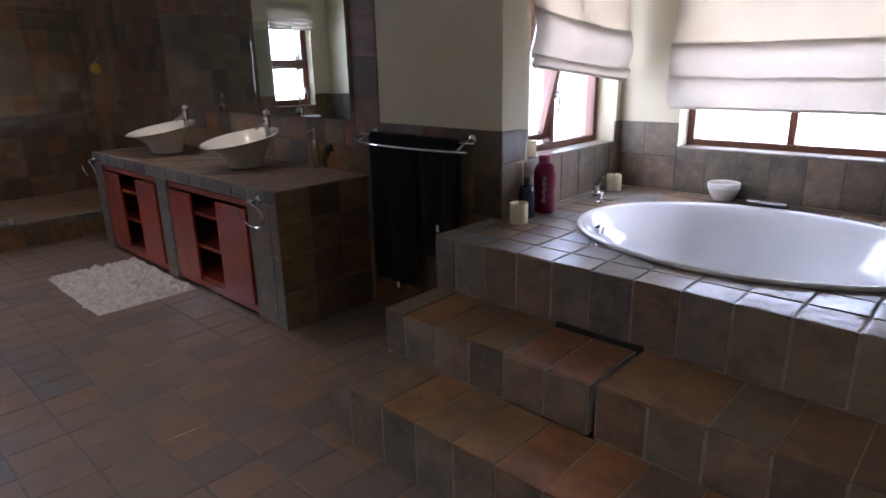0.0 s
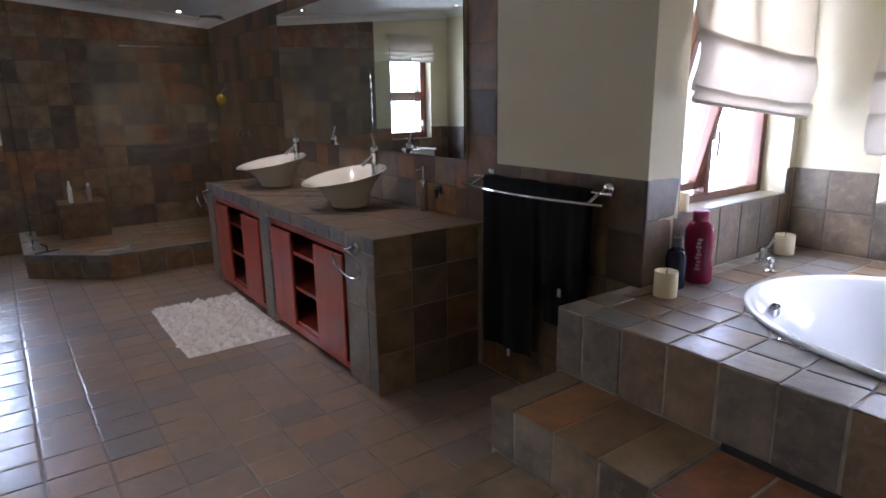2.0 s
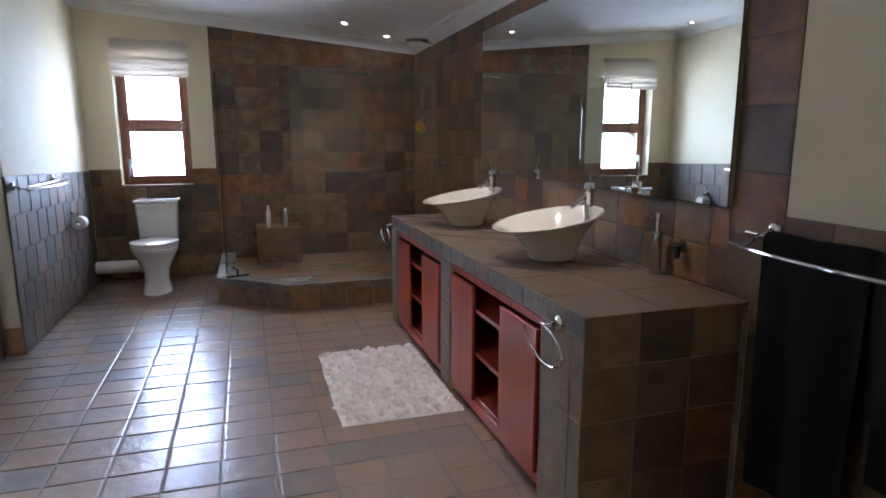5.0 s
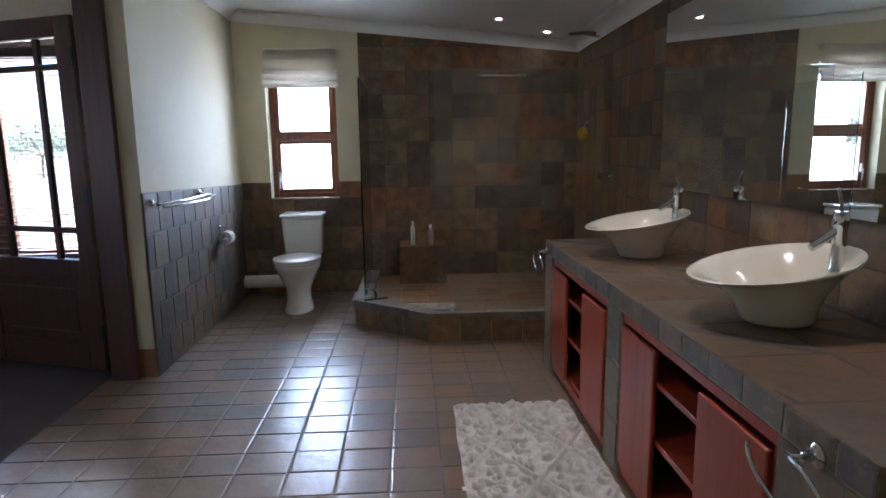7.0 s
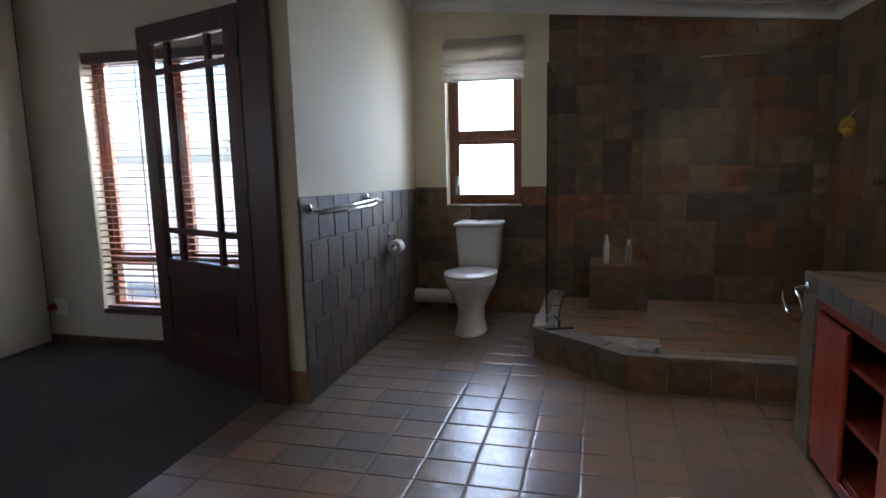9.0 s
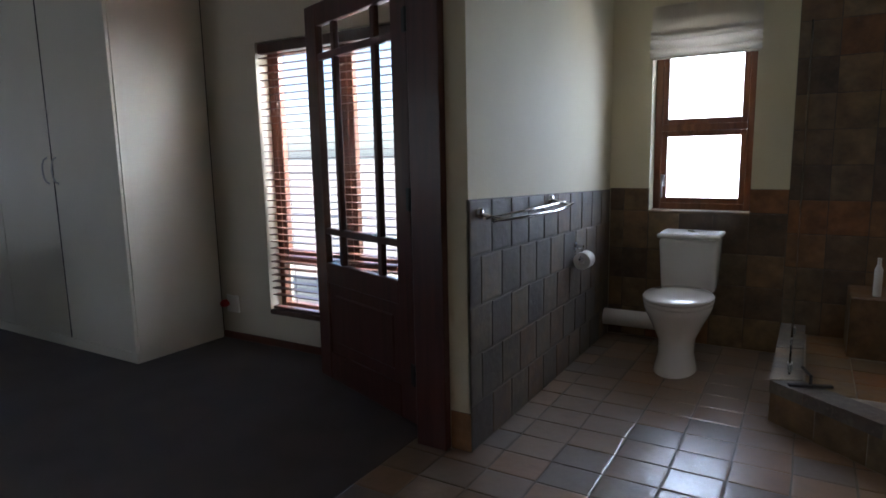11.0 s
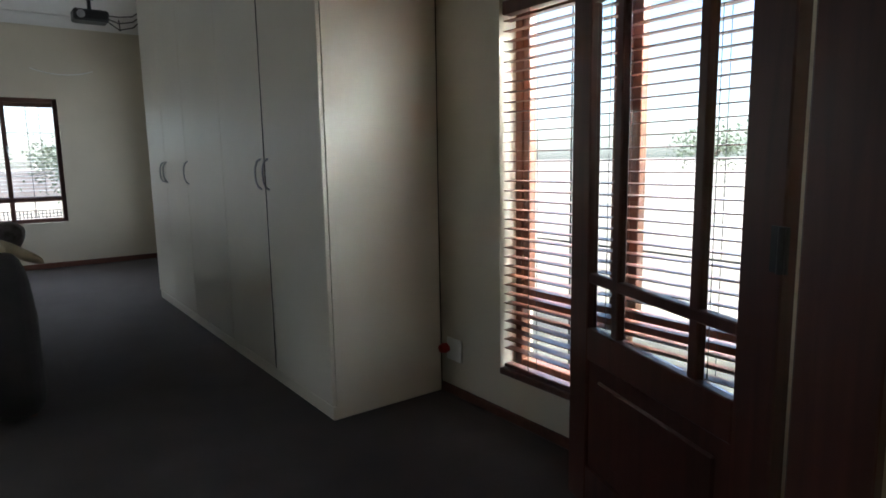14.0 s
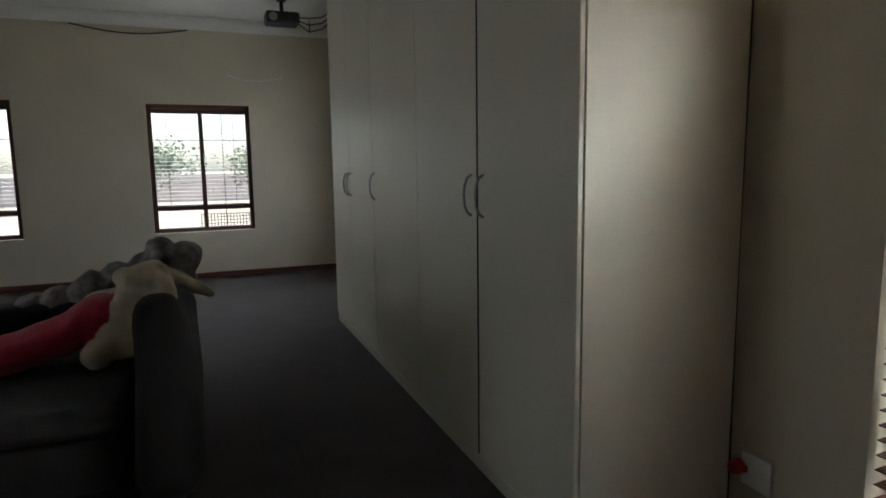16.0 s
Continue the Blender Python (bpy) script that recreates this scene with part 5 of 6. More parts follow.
for i in range(5):
    y1, y0 = JT[i] - WY1 - 0.004, JT[i + 1] - WY1 + (0.009 if i == 0 else 0.001)
    d = boxpart("door", (D_ - 0.02 - 0.002 * (i % 2), D_, y0, y1, 0.072, 2.92), MELAMINE, ward, bevel=0.0025)
    if i == 1:
        # black strip on this door's edge darkens the wide joint like shadow
        boxpart("edge_seal", (D_ - 0.018, D_ - 0.0005, y1 + 0.0002, y1 + 0.003, 0.074, 2.918), BLACKPLASTIC, d, "black strip painted as the joint's shadow")
    hy = (y0 + 0.05) if i in (0, 2, 3) else (y1 - 0.05)
    bm = bmesh.new()
    tube(bm, [(D_ - 0.001, hy, 1.105), (D_ + 0.02, hy, 1.118), (D_ + 0.032, hy, 1.15), (D_ + 0.035, hy, 1.19), (D_ + 0.032, hy, 1.23), (D_ + 0.02, hy, 1.262), (D_ - 0.001, hy, 1.275)], 0.0055, 8)
    part("handle", bm, STEEL, d, "curved steel bow handle")

# ---- bedroom: socket, cables, projector ----
so = thing("wall_socket", pose(XB + 0.001, -2.255, 0.25), "white wall socket with a red plug in it", "socket")
boxpart("plate", (0, 0.012, -0.06, 0.06, -0.06, 0.06), PLASTICWHITE, so, bevel=0.003)
bm = bmesh.new()
lathe(bm, [(0.026, 0), (0.028, 0.02), (0.02, 0.04), (0.008, 0.045)], 0, 0, 16)
bmesh.ops.transform(bm, matrix=pose(0.013, -0.06, 0.0, 0, 90, 0), verts=bm.verts)
box(bm, 0.001, 0.02, -0.06, -0.03, -0.012, 0.012)
part("plug", bm, REDPLUG, so)
# thin black line drawn up the joint between wardrobe and wall
cb = thing("cable", pose(XB + 0.02, -2.34, 0.0), "thin dark line running up the joint beside the wardrobe", "cable")
bm = bmesh.new()
tube(bm, [(-0.01, -0.025, 0.0), (-0.008, -0.028, 1.0), (-0.01, -0.026, 2.0), (-0.01, -0.028, 2.9)], 0.003, 6)
part("cord", bm, BLACKPLASTIC, cb)
wc2 = thing("wall_cable", pose(-4.55, YF + 0.012, 2.43), "thin white cable sagging on the far wall", "cable")
bm = bmesh.new()
tube(bm, [(-0.66 * k / 12, 0.004, -0.06 * math.sin(math.pi * k / 12) ** 0.8) for k in range(13)], 0.008, 6)
part("cord", bm, PLASTICWHITE, wc2)
wc3 = thing("wall_cable", pose(-2.95, YF + 0.009, 2.87), "thin dark cable sagging under the ceiling cornice", "cable")
bm = bmesh.new()
tube(bm, [(-1.2 * k / 12, 0.0, 0.05 - 0.07 * math.sin(math.pi * k / 12)) for k in range(13)], 0.007, 6)
part("cord", bm, BLACKPLASTIC, wc3)
pj = thing("projector", pose(-5.08, -7.6, 2.86), "small black projector hanging from the ceiling", "projector")
boxpart("body", (-0.17, 0.17, -0.12, 0.12, -0.06, 0.06), BLACKPLASTIC, pj, bevel=0.018)
bm = bmesh.new()
lathe(bm, [(0.04, 0), (0.04, 0.02), (0.03, 0.02), (0.028, 0.01)], 0, 0, 18)
bmesh.ops.transform(bm, matrix=pose(0.1, 0.12, 0, -90, 0, 0), verts=bm.verts)
part("lens", bm, STEEL, pj)
bm = bmesh.new()
lathe(bm, [(0.02, 0.06), (0.02, 0.19)], 0, 0, 12)
lathe(bm, [(0.05, 0.18), (0.05, 0.19)], 0, 0, 16)
part("mount", bm, BLACKPLASTIC, pj)
bm = bmesh.new()
for k, (dz, ex, ez) in enumerate(((0.03, 0.55, 0.15), (0.0, 0.58, 0.12), (-0.03, 0.6, 0.1))):
    tube(bm, [(-0.16, 0.0, dz), (-0.28, 0.0, dz - 0.04 * k), (-0.42, 0.0, dz + 0.02 - 0.03 * k), (-ex, 0.0, ez)], 0.007, 6)
tube(bm, [(-0.28, 0, 0.0), (-0.285, 0, -0.12)], 0.006, 6)
part("cables", bm, BLACKPLASTIC, pj, "loose black cables")

# ---- bedroom: sofa and soft toy ----
sofa = thing("sofa", pose(-3.1, -4.2, 0.0), "dark upholstered sofa with a soft toy lying on it", "sofa")


def soft(name, dims, bevel, lab="", mat=SOFACLOTH, seed=0.0, amp=0.012, slope=0.0, taper=0.0):
    bm = bmesh.new()
    box(bm, *dims, bevel=bevel, seg=4)
    bmesh.ops.subdivide_edges(bm, edges=bm.edges[:], cuts=2, use_grid_fill=True)
    mid = (dims[0] + dims[1]) / 2
    for v in bm.verts:
        v.co.x = mid + (v.co.x - mid) * (1 - taper * v.co.z / dims[5])
        if slope and v.co.y > 0.25:
            v.co.z -= slope * (v.co.y - 0.25) * v.co.z / 0.7
        v.co += Vector((noise.noise(v.co * 5 + Vector((seed, 0, 0))), noise.noise(v.co * 5 + Vector((0, seed, 3))), noise.noise(v.co * 5 + Vector((7, 0, seed))))) * amp
    return part(name, bm, mat, sofa, lab, smooth=80)


soft("base", (-0.75, 1.0, -0.45, 0.82, 0.06, 0.3), 0.03)
soft("arm", (-1.04, -0.78, -0.5, 1.0, 0.03, 0.66), 0.1, seed=2, amp=0.02, slope=-0.3, taper=0.3)
soft("arm", (1.0, 1.27, -0.5, 0.9, 0.03, 0.7), 0.1, seed=5, amp=0.02, slope=0.38)
soft("backrest", (-0.77, 1.0, -0.5, -0.25, 0.3, 0.62), 0.08, seed=8)
for i in range(2):
    soft("seat_cushion", (-0.76 + i * 0.88, 0.11 + i * 0.88, -0.28, 0.86, 0.3, 0.43), 0.05, seed=11 + i)
for x in (-0.95, 1.18):
    for y in (-0.42, 0.8):
        boxpart("foot", (x - 0.03, x + 0.03, y - 0.03, y + 0.03, 0.0, 0.07), SKIRTWOOD, sofa, bevel=0.004)

throw = thing("throw_blanket", pose(-3.75, -4.62, 0.62), "crumpled grey throw bunched along the sofa back", "blanket")
bm = bmesh.new()
for x, z, r in ((-0.32, 0.19, 0.095), (-0.205, 0.225, 0.088), (-0.1, 0.15, 0.085), (0.02, 0.1, 0.095), (0.16, 0.03, 0.11), (0.3, -0.05, 0.12), (0.42, -0.11, 0.12)):
    ball(bm, (x, 0.02 * math.sin(x * 20), z), (r * 0.95, r * 1.25, r), seg=18)
    ball(bm, (x + 0.03, 0.0, z * 0.5 - 0.02), (r * 0.9, r * 1.2, 0.13), seg=14)
bm = fuse(bm, 0.012, 3)
for v in bm.verts:
    v.co += Vector((noise.noise(v.co * 9), noise.noise(v.co * 9 + Vector((3, 1, 0))), noise.noise(v.co * 9 + Vector((9, 2, 5))))) * 0.022 + Vector((0, 0, 0.006)) * noise.noise(v.co * 40)
part("cloth", bm, THROWCLOTH, throw, smooth=80)

WHITEFUR, CLOTHED = [
    ((-3.93, -3.93, 0.80), (0.105, 0.1, 0.095), 0, 0),           # head
    ((-3.86, -3.9, 0.82), (0.085, 0.06, 0.05), -14, 0),          # snout
    ((-4.0, -3.84, 0.76), (0.052, 0.03, 0.1), 6, 0),             # hanging ear
    ((-4.1, -3.94, 0.775), (0.14, 0.03, 0.036), -34, 0),         # ear to the side
    ((-3.87, -3.93, 0.7), (0.085, 0.09, 0.12), 25, 0),           # neck and chest
    ((-3.84, -3.92, 0.62), (0.1, 0.09, 0.13), 22, 0),
    ((-3.79, -3.9, 0.55), (0.1, 0.085, 0.11), 20, 0),
    ((-3.70, -3.85, 0.49), (0.066, 0.066, 0.068), 0, 0),         # paw
    ((-3.7, -4.06, 0.7), (0.12, 0.06, 0.045), 18, 0),            # collar
], [
    ((-3.68, -3.97, 0.63), (0.17, 0.13, 0.105), 24, 0),          # dressed body
    ((-3.5, -3.94, 0.56), (0.22, 0.12, 0.095), 18, 0),
    ((-3.36, -3.92, 0.52), (0.24, 0.11, 0.085), 12, 0),
    ((-3.2, -3.86, 0.5), (0.2, 0.09, 0.075), 6, 12),
]
toy = bmesh.new()
for c, r, ry, rz in WHITEFUR + CLOTHED:
    ball(toy, c, r, pose(0, 0, 0, 0, ry, rz))
toy = fuse(toy, 0.01, 8)


def depth_in(p, balls):
    return min((pose(*c, 0, ry, rz).inverted() @ p * Vector((1 / r[0], 1 / r[1], 1 / r[2]))).length for c, r, ry, rz in balls)


for f in toy.faces:
    p = f.calc_center_median()
    f.material_index = 1 if depth_in(p, CLOTHED) < depth_in(p, WHITEFUR) else 0
for v in toy.verts:
    v.co += Vector((noise.noise(v.co * 14), noise.noise(v.co * 14 + Vector((3, 1, 0))), noise.noise(v.co * 14 + Vector((9, 2, 5))))) * 0.012
toy_ob = new("soft_toy", mesh_from("soft_toy", toy, [PLUSHCREAM, PLUSHPINK], 80))
tagged(toy_ob, "cream plush toy in pink clothes lying on the sofa", "soft toy")

# ---- outside ----
def tree(m, h, crown, seed, lab="leafy green garden tree beyond the yard"):
    rng = random.Random(seed)
    t = thing("tree", m, lab, "tree", group="garden trees")
    bm = bmesh.new()
    pts = [(0, 0, 0), (0.05 * h * 0.2, 0, h * 0.2), (0.0, 0.03 * h, h * 0.4), (0.02 * h, 0, h * 0.6)]
    tube(bm, pts[:3], 0.05 * h * 0.5, 8)
    tips = []
    for k in range(7):
        a = rng.uniform(0, 6.28)
        p = Vector(pts[2]) + Vector((math.cos(a), math.sin(a), 0.0)) * crown * rng.uniform(0.3, 0.8) + Vector((0, 0, h * rng.uniform(0.1, 0.45)))
        tube(bm, [pts[2], tuple(Vector(pts[2]).lerp(p, 0.5) + Vector((0, 0, 0.05 * h))), tuple(p)], 0.012 * h, 6)
        tips.append(p)
    part("trunk", bm, BARK, t)
    verts, faces = [], []
    for k in range(950):
        c = rng.choice(tips) + Vector((rng.gauss(0, 1), rng.gauss(0, 1), rng.gauss(0, 0.7))) * crown * 0.3
        s = 0.035 * h * rng.uniform(0.6, 1.3)
        u = Vector((rng.gauss(0, 1), rng.gauss(0, 1), rng.gauss(0, 1))).normalized()
        w = u.orthogonal().normalized()
        b = len(verts)
        verts += [c - u * s, c + w * s * 0.5, c + u * s, c - w * s * 0.5]
        faces.append((b, b + 1, b + 2, b + 3))
    me = bpy.data.meshes.new("crown")
    me.from_pydata([tuple(v) for v in verts], [], faces)
    me.materials.append(LEAF)
    cr = new("crown", me)
    cr.parent = t
    return t


t0 = tree(pose(-38, -2.0, -0.25), 2.9, 1.9, 3)
for x, y, s in ((-37, 2.5, 0.9), (-41, -16, 1.3), (-39, -20, 1.1), (-44, -9, 1.0)):
    copy_thing(t0, pose(x, y, -0.25, 0, 0, random.uniform(0, 360)) @ Matrix.Scale(s, 4))
t1 = tree(pose(-6.5, -24, -0.25), 2.2, 1.5, 9, "light green tree seen through the far windows")
for x, y, s in ((-1.5, -30, 1.1), (-11, -28, 1.2), (3.5, -27, 0.9), (-14, -38, 1.4), (-2.5, -40, 1.5), (-8, -42, 1.4)):
    copy_thing(t1, pose(x, y, -0.25, 0, 0, random.uniform(0, 360)) @ Matrix.Scale(s, 4))
bm = bmesh.new()
box(bm, -16, 14, -34.2, -34.0, -0.25, 1.1)
tagged(part("garden_wall", bm, BRICKRED, None), "low pinkish boundary wall across the yard", "wall")
fence = thing("fence", pose(-6.35, -15.0, -0.25), "dark metal mesh fence panel in the yard", "fence")
for i in range(34):
    boxpart("slat", (i * 0.066, i * 0.066 + 0.014, -0.007, 0.007, 0, 0.62), FENCEPAINT, fence)
for i in range(9):
    boxpart("fence_rail", (0, 2.2, -0.016, -0.0075, 0.06 + i * 0.068, 0.074 + i * 0.068), FENCEPAINT, fence)
chime = thing("wind_chime", pose(-7.4, -0.05, 1.25), "three small dark bells hanging outside the window", "wind chime")
for x, y, z in ((0, 0, -0.25), (0.0, 0.07, -0.23), (0.0, 0.12, -0.27)):
    bm = bmesh.new()
    lathe(bm, [(0.045, z - 0.09), (0.012, z), (0.004, z + 0.01)], x, y, 12)
    tube(bm, [(x, y, z), (x, y, 0.9)], 0.002, 5)
    part("bell", bm, BLACKPLASTIC, chime)

# ---- tiles ----
MESHES = {}


def tile_mesh(w, h, mat, thick, seed, gap):
    key = (round(w, 3), round(h, 3), mat.name, gap, seed)
    if key not in MESHES:
        rng = random.Random(str(key))
        me = bpy.data.meshes.new("tile")
        v, f = tile_geometry(w, h, thick, rng, gap)
        me.from_pydata(v, [], f)
        me.materials.append(mat)
        MESHES[key] = me
    return MESHES[key]


def tile_geometry(w, h, thick, rng, gap=0.0075, corners=None):
    """A tile centred on the origin, its face up: uneven corners, worn edge."""
    g, b = gap / 2, 0.006
    cs = corners or [(-w / 2 + g, -h / 2 + g), (w / 2 - g, -h / 2 + g), (w / 2 - g, h / 2 - g), (-w / 2 + g, h / 2 - g)]
    j = [(x + rng.uniform(-0.3, 0.3) * gap, y + rng.uniform(-0.3, 0.3) * gap) for x, y in cs]
    cx, cy = sum(p[0] for p in j) / 4, sum(p[1] for p in j) / 4
    dz = [rng.uniform(-0.0016, 0.001) for _ in range(4)]
    lo = [(x, y, 0.0) for x, y in j]
    mid = [(x, y, thick - 0.0012 + d) for (x, y), d in zip(j, dz)]
    k = 1 - 2 * b / min(w, h)
    top = [(cx + (x - cx) * k, cy + (y - cy) * k, thick + d) for (x, y), d in zip(j, dz)]
    v = lo + mid + top
    f = [(8, 9, 10, 11)]
    for i in range(4):
        n = (i + 1) % 4
        f += [(i, n, 4 + n, 4 + i), (4 + i, 4 + n, 8 + n, 8 + i)]
    return v, f


def cuts(lo, hi, pitch, start=None):
    """Joint places from lo to hi."""
    out, at = [lo], (start if start is not None else lo + pitch)
    while at < hi - pitch * 0.25:
        if at > lo + pitch * 0.15:
            out.append(at)
        at += pitch
    return out + [hi]


TH = 0.012       # tile thickness, of which TT stands proud of the joints


def tiles(parent, origin, u, v, us, vs, mat, thick=TH, skip=None, keep=None, joined=None, shift=0.0, name="tile", shear=0.0):
    """Lays tiles over a face. us, vs: joint places along u and v. keep: which are objects of their own; the others are joined."""
    o, u, v = Vector(origin), Vector(u).normalized(), Vector(v).normalized()
    n = u.cross(v)
    jv, jf = [], []
    gv, gf = [], []
    rng = random.Random(len(us) * 31 + len(vs))
    for b, (v0, v1) in enumerate(zip(vs, vs[1:])):
        row = us if not (shift and b % 2) else [us[0]] + [x + shift for x in us[:-1] if us[0] + 0.03 < x + shift < us[-1] - 0.03] + [us[-1]]
        for u0, u1 in zip(row, row[1:]):
            c, d = (u0 + u1) / 2, (v0 + v1) / 2
            if skip and skip(c, d):
                continue
            m = Matrix((( u.x, v.x, n.x, 0), (u.y, v.y, n.y, 0), (u.z, v.z, n.z, 0), (0, 0, 0, 1)))
            m.translation = o + u * c + v * (d + shear * (c - us[0]) * d / vs[-1]) - n * (TH - TT)
            if shear:
                m = m @ Matrix(((1, 0, 0, 0), (shear * d / vs[-1], 1 + shear * (c - us[0]) / vs[-1], 0, 0), (0, 0, 1, 0), (0, 0, 0, 1)))
            if parent.name.startswith("wall"):
                a, b2, k = (u1 - u0) / 2, (v1 - v0) / 2, len(gv)
                gv += [tuple(m @ Vector(p)) for p in ((-a, -b2, 0.0095), (a, -b2, 0.0095), (a, b2, 0.0095), (-a, b2, 0.0095), (-a, -b2, 0), (a, -b2, 0), (a, b2, 0), (-a, b2, 0))]
                gf += [tuple(i + k for i in q) for q in ((0, 1, 2, 3), (0, 4, 5, 1), (1, 5, 6, 2), (2, 6, 7, 3), (3, 7, 4, 0))]
            if keep is None or keep(c, d):
                ob = new(name, tile_mesh(u1 - u0, v1 - v0, mat, thick, rng.randrange(4), 0.0075 if mat is DADOSLATE else 0.004 if parent.name.startswith("wall") or mat in (RUSTSLATE, COUNTERSLATE, WALLSLATE) else 0.0095 if mat is RISERSLATE else 0.0075))
                ob.parent = parent
                ob.matrix_local = m
            else:
                tv, tf = tile_geometry(u1 - u0, v1 - v0, thick, rng)
                k = len(jv)
                jv += [tuple(m @ Vector(p)) for p in tv]
                jf += [tuple(i + k for i in q) for q in tf]
    if gv:
        me = bpy.data.meshes.new("grout_bed")
        me.from_pydata(gv, [], gf)
        me.materials.append(GROUT_LIGHT if mat is DADOSLATE else WALLGROUT)
        new("grout_bed", me).parent = parent
    if jv:
        me = bpy.data.meshes.new("more_tiles")
        me.from_pydata(jv, [], jf)
        me.materials.append(joined or mat)
        ob = new("more_tiles", me)
        ob.parent = parent
        tagged(ob, kind="stuff")


X_, Y_, Z_ = (1, 0, 0), (0, 1, 0), (0, 0, 1)
NX, NY = (-1, 0, 0), (0, -1, 0)
# bathroom floor
tiles(floor_bath, (0, 0, -TT), X_, Y_, cuts(XW, XE, 0.174, -7.22 + 0.174), cuts(-0.30, YN, 0.2095, -0.115), FLOORSLATE, skip=lambda x, y: (VX0 < x < VX1 and y > VY + 0.08) or (x > -1.74 and y > S1Y + 0.05) or (x < -5.75 and y > 1.6) or (x < -6.1 and y > 1.12),
      keep=lambda x, y: -5.35 < x < -1.9, joined=FLOORSLATE_ISLAND)
# south dado and jamb foot
tiles(wall_south, (0, YS, 0), NX, Z_, cuts(-JW, -XW, 0.2), [0.0, 0.2, 0.41, 0.62, 0.83, 1.062], DADOSLATE, shift=0.1, shear=-0.036)
tiles(wall_south, (JW, 0, 0), Y_, Z_, [-0.115, YS + TT], [0, 0.17], RUSTSLATE)
# west wall: dado under the window, then the shower to the ceiling
tiles(wall_west, (XW, 0, 0), Y_, Z_, [YS + TT, 0.075, 0.235, 0.43, 0.63, 0.83, 1.035], [0.0, 0.2, 0.4, 0.6, 0.855, 1.0], WALLSLATE, skip=lambda u, z: 0.235 < u < 0.83 and z > 0.855)
tiles(wall_west, (XW, 0, 0), Y_, Z_, cuts(1.035, YSH, 0.2), cuts(0.14, 2.3, 0.2), WALLSLATE)
# north wall: shower and round the mirror
tiles(wall_north, (0, YN, 0), X_, Z_, cuts(XW, -5.235, 0.2), cuts(0.14, 2.3, 0.2), WALLSLATE)
tiles(wall_north, (0, YN, 0), X_, Z_, cuts(-5.235, -2.8, 0.195), [VZ, 0.9, 1.05], WALLSLATE)
tiles(wall_north, (0, YN, 0), X_, Z_, cuts(-5.235, -2.8, 0.195), [1.995, 2.25], WALLSLATE)
tiles(wall_north, (0, YN, 0), X_, Z_, [-2.8, -2.575], cuts(VZ, 2.3, 0.21), WALLSLATE)
tiles(wall_north, (0, YN, 0), X_, Z_, cuts(-2.575, XA, 0.168), [0.0, 0.2, 0.4, S3Z, 0.845, 1.045], WALLSLATE)
tiles(wall_north, (0, YN, 0), X_, Z_, [VX1, -2.575], [0, 0.2, 0.4, S3Z, VZ], WALLSLATE)
# tub alcove
tiles(wall_alcove_west, (XA, 0, 0), Y_, Z_, cuts(YN - TT, YA - TT, 0.165), [S3Z, 0.895], ALCOVESLATE)
tiles(wall_alcove_west, (XA, 0, 0), Y_, Z_, [YN - TT, 3.04], [0.895, 1.045], ALCOVESLATE)
tiles(wall_alcove_west, (XA, 0, 0), Y_, Z_, [3.885, YA - TT], [0.895, 1.012], ALCOVESLATE)
tiles(wall_alcove_north, (0, YA, 0), X_, Z_, cuts(XA + TT, -1.39, 0.152), [S3Z, 0.83, 1.012], ALCOVESLATE)
tiles(wall_alcove_north, (0, YA, 0), X_, Z_, cuts(-1.39, -0.36, 0.158), [S3Z, 0.885], ALCOVESLATE)
tiles(wall_alcove_north, (0, YA, 0), X_, Z_, cuts(-0.36, XE, 0.152), [S3Z, 0.83, 1.012], ALCOVESLATE)
# washstand
tiles(slab, (0, 0, VZ - TT), X_, Y_, cuts(VX0, VX1, 0.29), cuts(VY, YV, 0.295), COUNTERSLATE)
tiles(slab, (0, VY + TT, 0), X_, Z_, cuts(VX0, VX1, 0.165), [0.672, VZ], GREYSLATE)
for pier, a, b in ((piers[0], VX0, -5.1), (piers[1], -4.13, -3.97)):
    tiles(pier, (0, VY + TT, 0), X_, Z_, [a, b], [0, 0.22, 0.45, 0.672], GREYSLATE)
tiles(piers[2], (0, VY + TT, 0), X_, Z_, [-2.97, -2.76, VX1], [0, 0.4, 0.672], GREYSLATE)
tiles(piers[2], (VX1 - TT, 0, 0), Y_, Z_, cuts(VY, YN - TT - 0.002, 0.2), [0, 0.2, 0.4, 0.58, VZ], WALLSLATE)
tiles(piers[0], (VX0 + TT, 0, 0), NY, Z_, [-y for y in reversed(cuts(VY, YV, 0.2))], [0, 0.2, 0.4, 0.58, VZ], WALLSLATE)
# steps
U1 = [-1.74, -1.635] + [-1.46 + 0.1635 * k for k in range(16)] + [XE]
U2 = [-1.765, -1.655, -1.492, -1.329, -1.172]
U3 = [-0.825 + 0.1615 * k for k in range(13)] + [XE]
tiles(score, (0, S1Y + TT, 0), X_, Z_, U1, [0, S1Z], RISERSLATE)
tiles(score, (0, 0, S1Z - TT), X_, Y_, U1, [S1Y, S2Y + TT], RUSTSLATE)
tiles(score, (-1.74 + TT, 0, 0), NY, Z_, [-S2Y, -S1Y - 0.12, -S1Y - TT], [0, S1Z], GREYSLATE)
for U in (U2, U3):
    tiles(score, (0, S2Y + TT, 0), X_, Z_, U, [S1Z, S2Z], RISERSLATE)
    tiles(score, (0, 0, S2Z - TT), X_, Y_, U, [S2Y, S3Y + TT], RUSTSLATE)
tiles(score, (-1.765 + TT, 0, 0), NY, Z_, [-S3Y, -S2Y - 0.13, -S2Y - TT], [0, 0.22, S2Z], GREYSLATE)
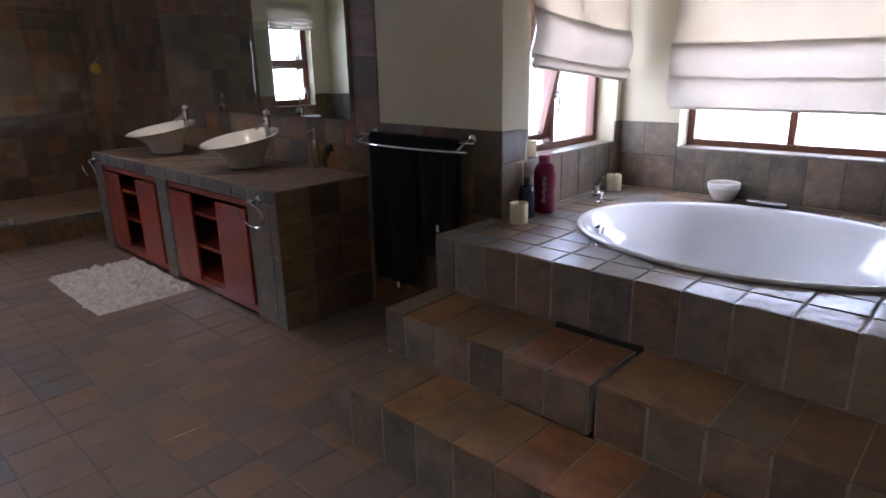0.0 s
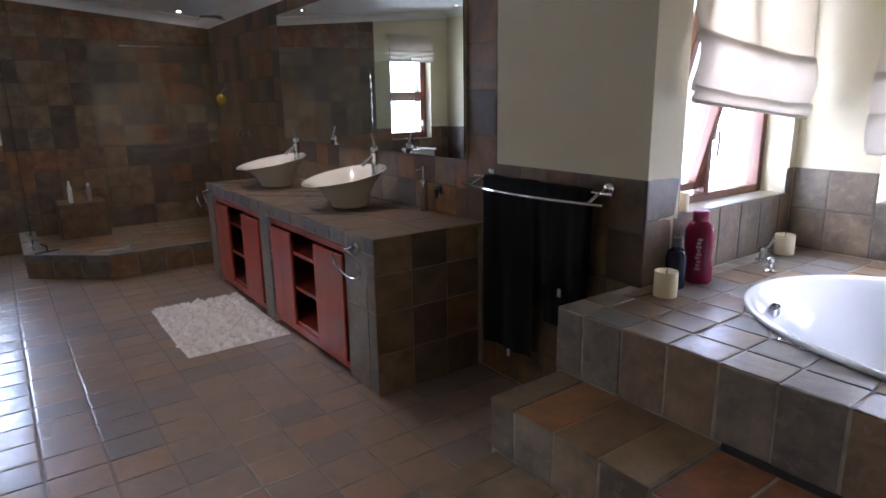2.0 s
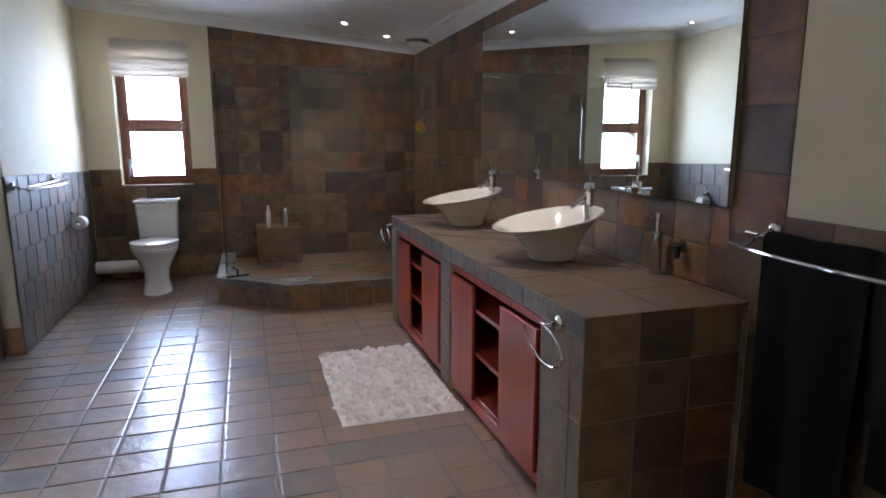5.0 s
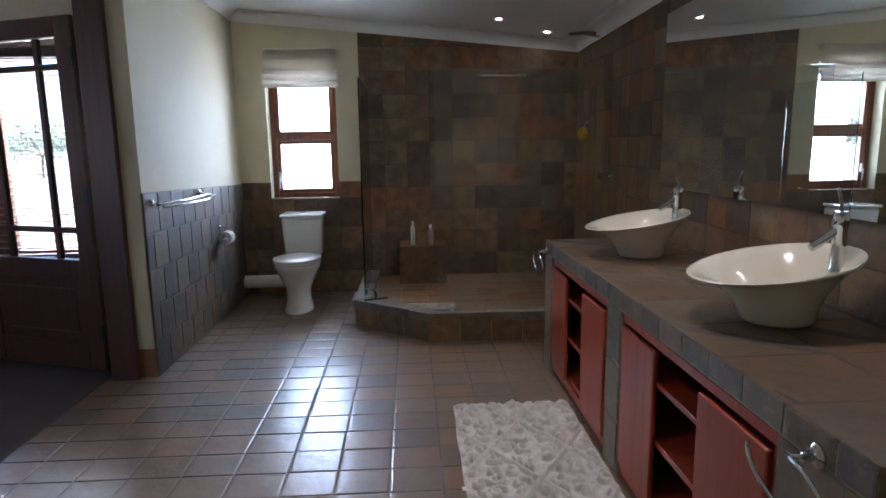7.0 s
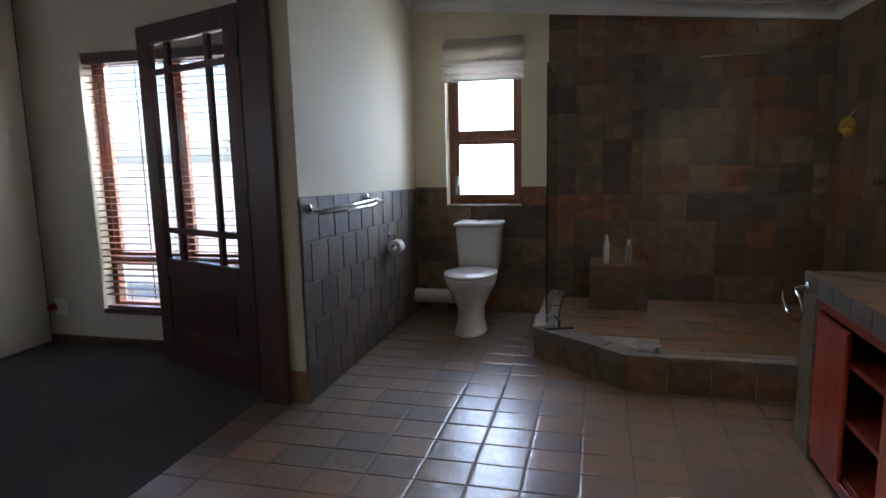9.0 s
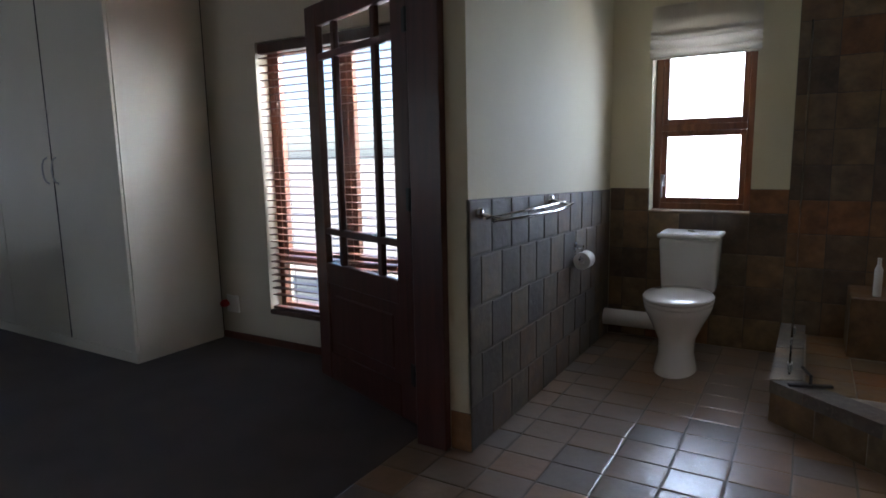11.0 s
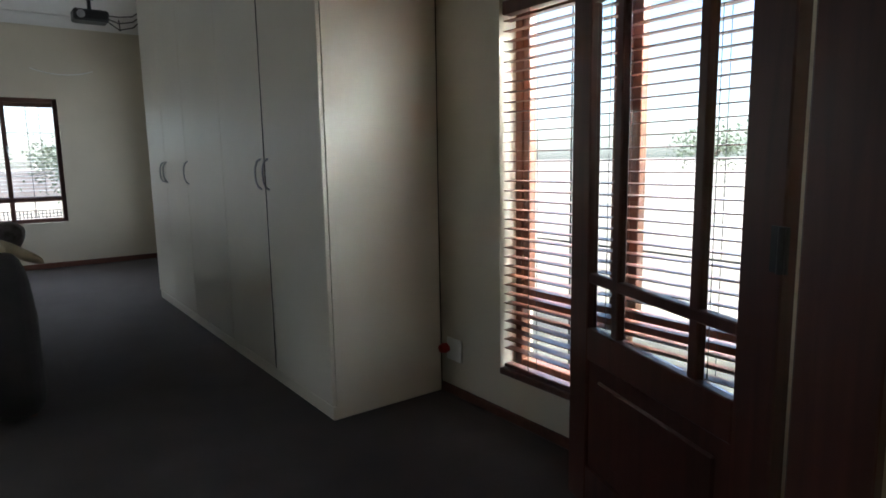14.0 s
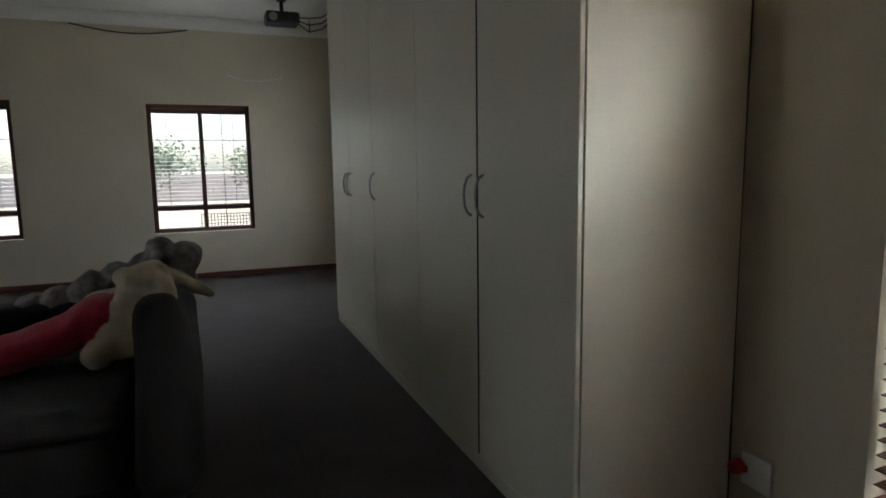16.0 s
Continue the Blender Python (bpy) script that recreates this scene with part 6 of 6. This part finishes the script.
tiles(loose, (0, S2Y + TT, 0), X_, Z_, [-1.168, -1.008, -0.85], [S1Z, S2Z - 0.01], RISERSLATE)
tiles(loose, (0, 0, S2Z - 0.012), X_, Y_, [-1.168, -1.008, -0.85], [S2Y, S3Y - 0.01], EMBERSLATE)
# near-black strip at the riser foot, in place of the gap's shadow
boxpart("gap", (-1.168, -0.83, S3Y - 0.004, S3Y + 0.03, S2Z - 0.12, S2Z + 0.006), SHADOWGAP, steps, "gap behind the loose block, its shadow painted as a black strip")
# deck: front, end and top; top tiles are cut to the bath's oval
U4 = [-1.786, -1.67] + [-1.515 + 0.158 * k for k in range(17)] + [XE]
tiles(dcore, (0, S3Y + TT, 0), X_, Z_, U4, [S2Z, S3Z], RISERSLATE)
tiles(dcore, (-1.786 + TT, 0, 0), NY, Z_, [-YN + TT, -S3Y - 0.18, -S3Y - TT], [0, 0.2, 0.42, S3Z], GREYSLATE)


def deck_tiles():
    rng = random.Random(5)
    ys = [S3Y, 2.58, 2.72, 2.86, 3.02, 3.18, 3.34, 3.5, 3.66, 3.8, YA - TT]
    for (x0, x1) in zip(U4, U4[1:]):
        for (y0, y1) in zip(ys, ys[1:]):
            if x0 < XA and y0 > 2.75:
                continue
            x0_ = max(x0, XA + TT) if y1 > YN else x0
            cs = [(x0_ + 0.004, y0 + 0.004), (x1 - 0.004, y0 + 0.004), (x1 - 0.004, y1 - 0.004), (x0_ + 0.004, y1 - 0.004)]
            inside, moved = 0, []
            for x, y in cs:
                r = math.hypot((x - TC[0]) / TA_, (y - TC[1]) / TB_)
                if r < 0.965:
                    inside += 1
                    moved.append((TC[0] + (x - TC[0]) * 0.965 / r, TC[1] + (y - TC[1]) * 0.965 / r))
                else:
                    moved.append((x, y))
            if inside == 4:
                continue
            cx, cy = (x0_ + x1) / 2, (y0 + y1) / 2
            tv, tf = tile_geometry(x1 - x0_, y1 - y0, TH, rng, corners=[(x - cx, y - cy) for x, y in moved])
            me = bpy.data.meshes.new("tile")
            me.from_pydata(tv, [], tf)
            me.materials.append(DECKSLATE)
            ob = new("tile", me)
            ob.parent = dcore
            ob.location = (cx, cy, S3Z - TH)


deck_tiles()
# shower kerb faces and floor
tiles(shcore, (0, 1.035 + TT, 0), X_, Z_, cuts(XW + TT, -6.14, 0.21), [0, 0.188], RUSTSLATE)
ang = Vector((-5.70 + 6.135, 1.56 - 1.03, 0))
tiles(shcore, (-6.139, 1.035, 0), ang, Z_, [0, ang.length / 3, 2 * ang.length / 3, ang.length], [0, 0.188], RUSTSLATE)
tiles(shcore, (-5.70 - TT + 0.003, 0, 0), Y_, Z_, cuts(1.56, YSH, 0.21), [0, 0.188], RUSTSLATE)
tiles(shcore, (0, 0, 0.14), X_, Y_, cuts(XW + TT, -5.83, 0.2), cuts(1.17, YSH, 0.2), RUSTSLATE, skip=lambda x, y: (x > -6.3 and y < 1.72) or (x < -6.84 and 1.34 < y < 1.77))
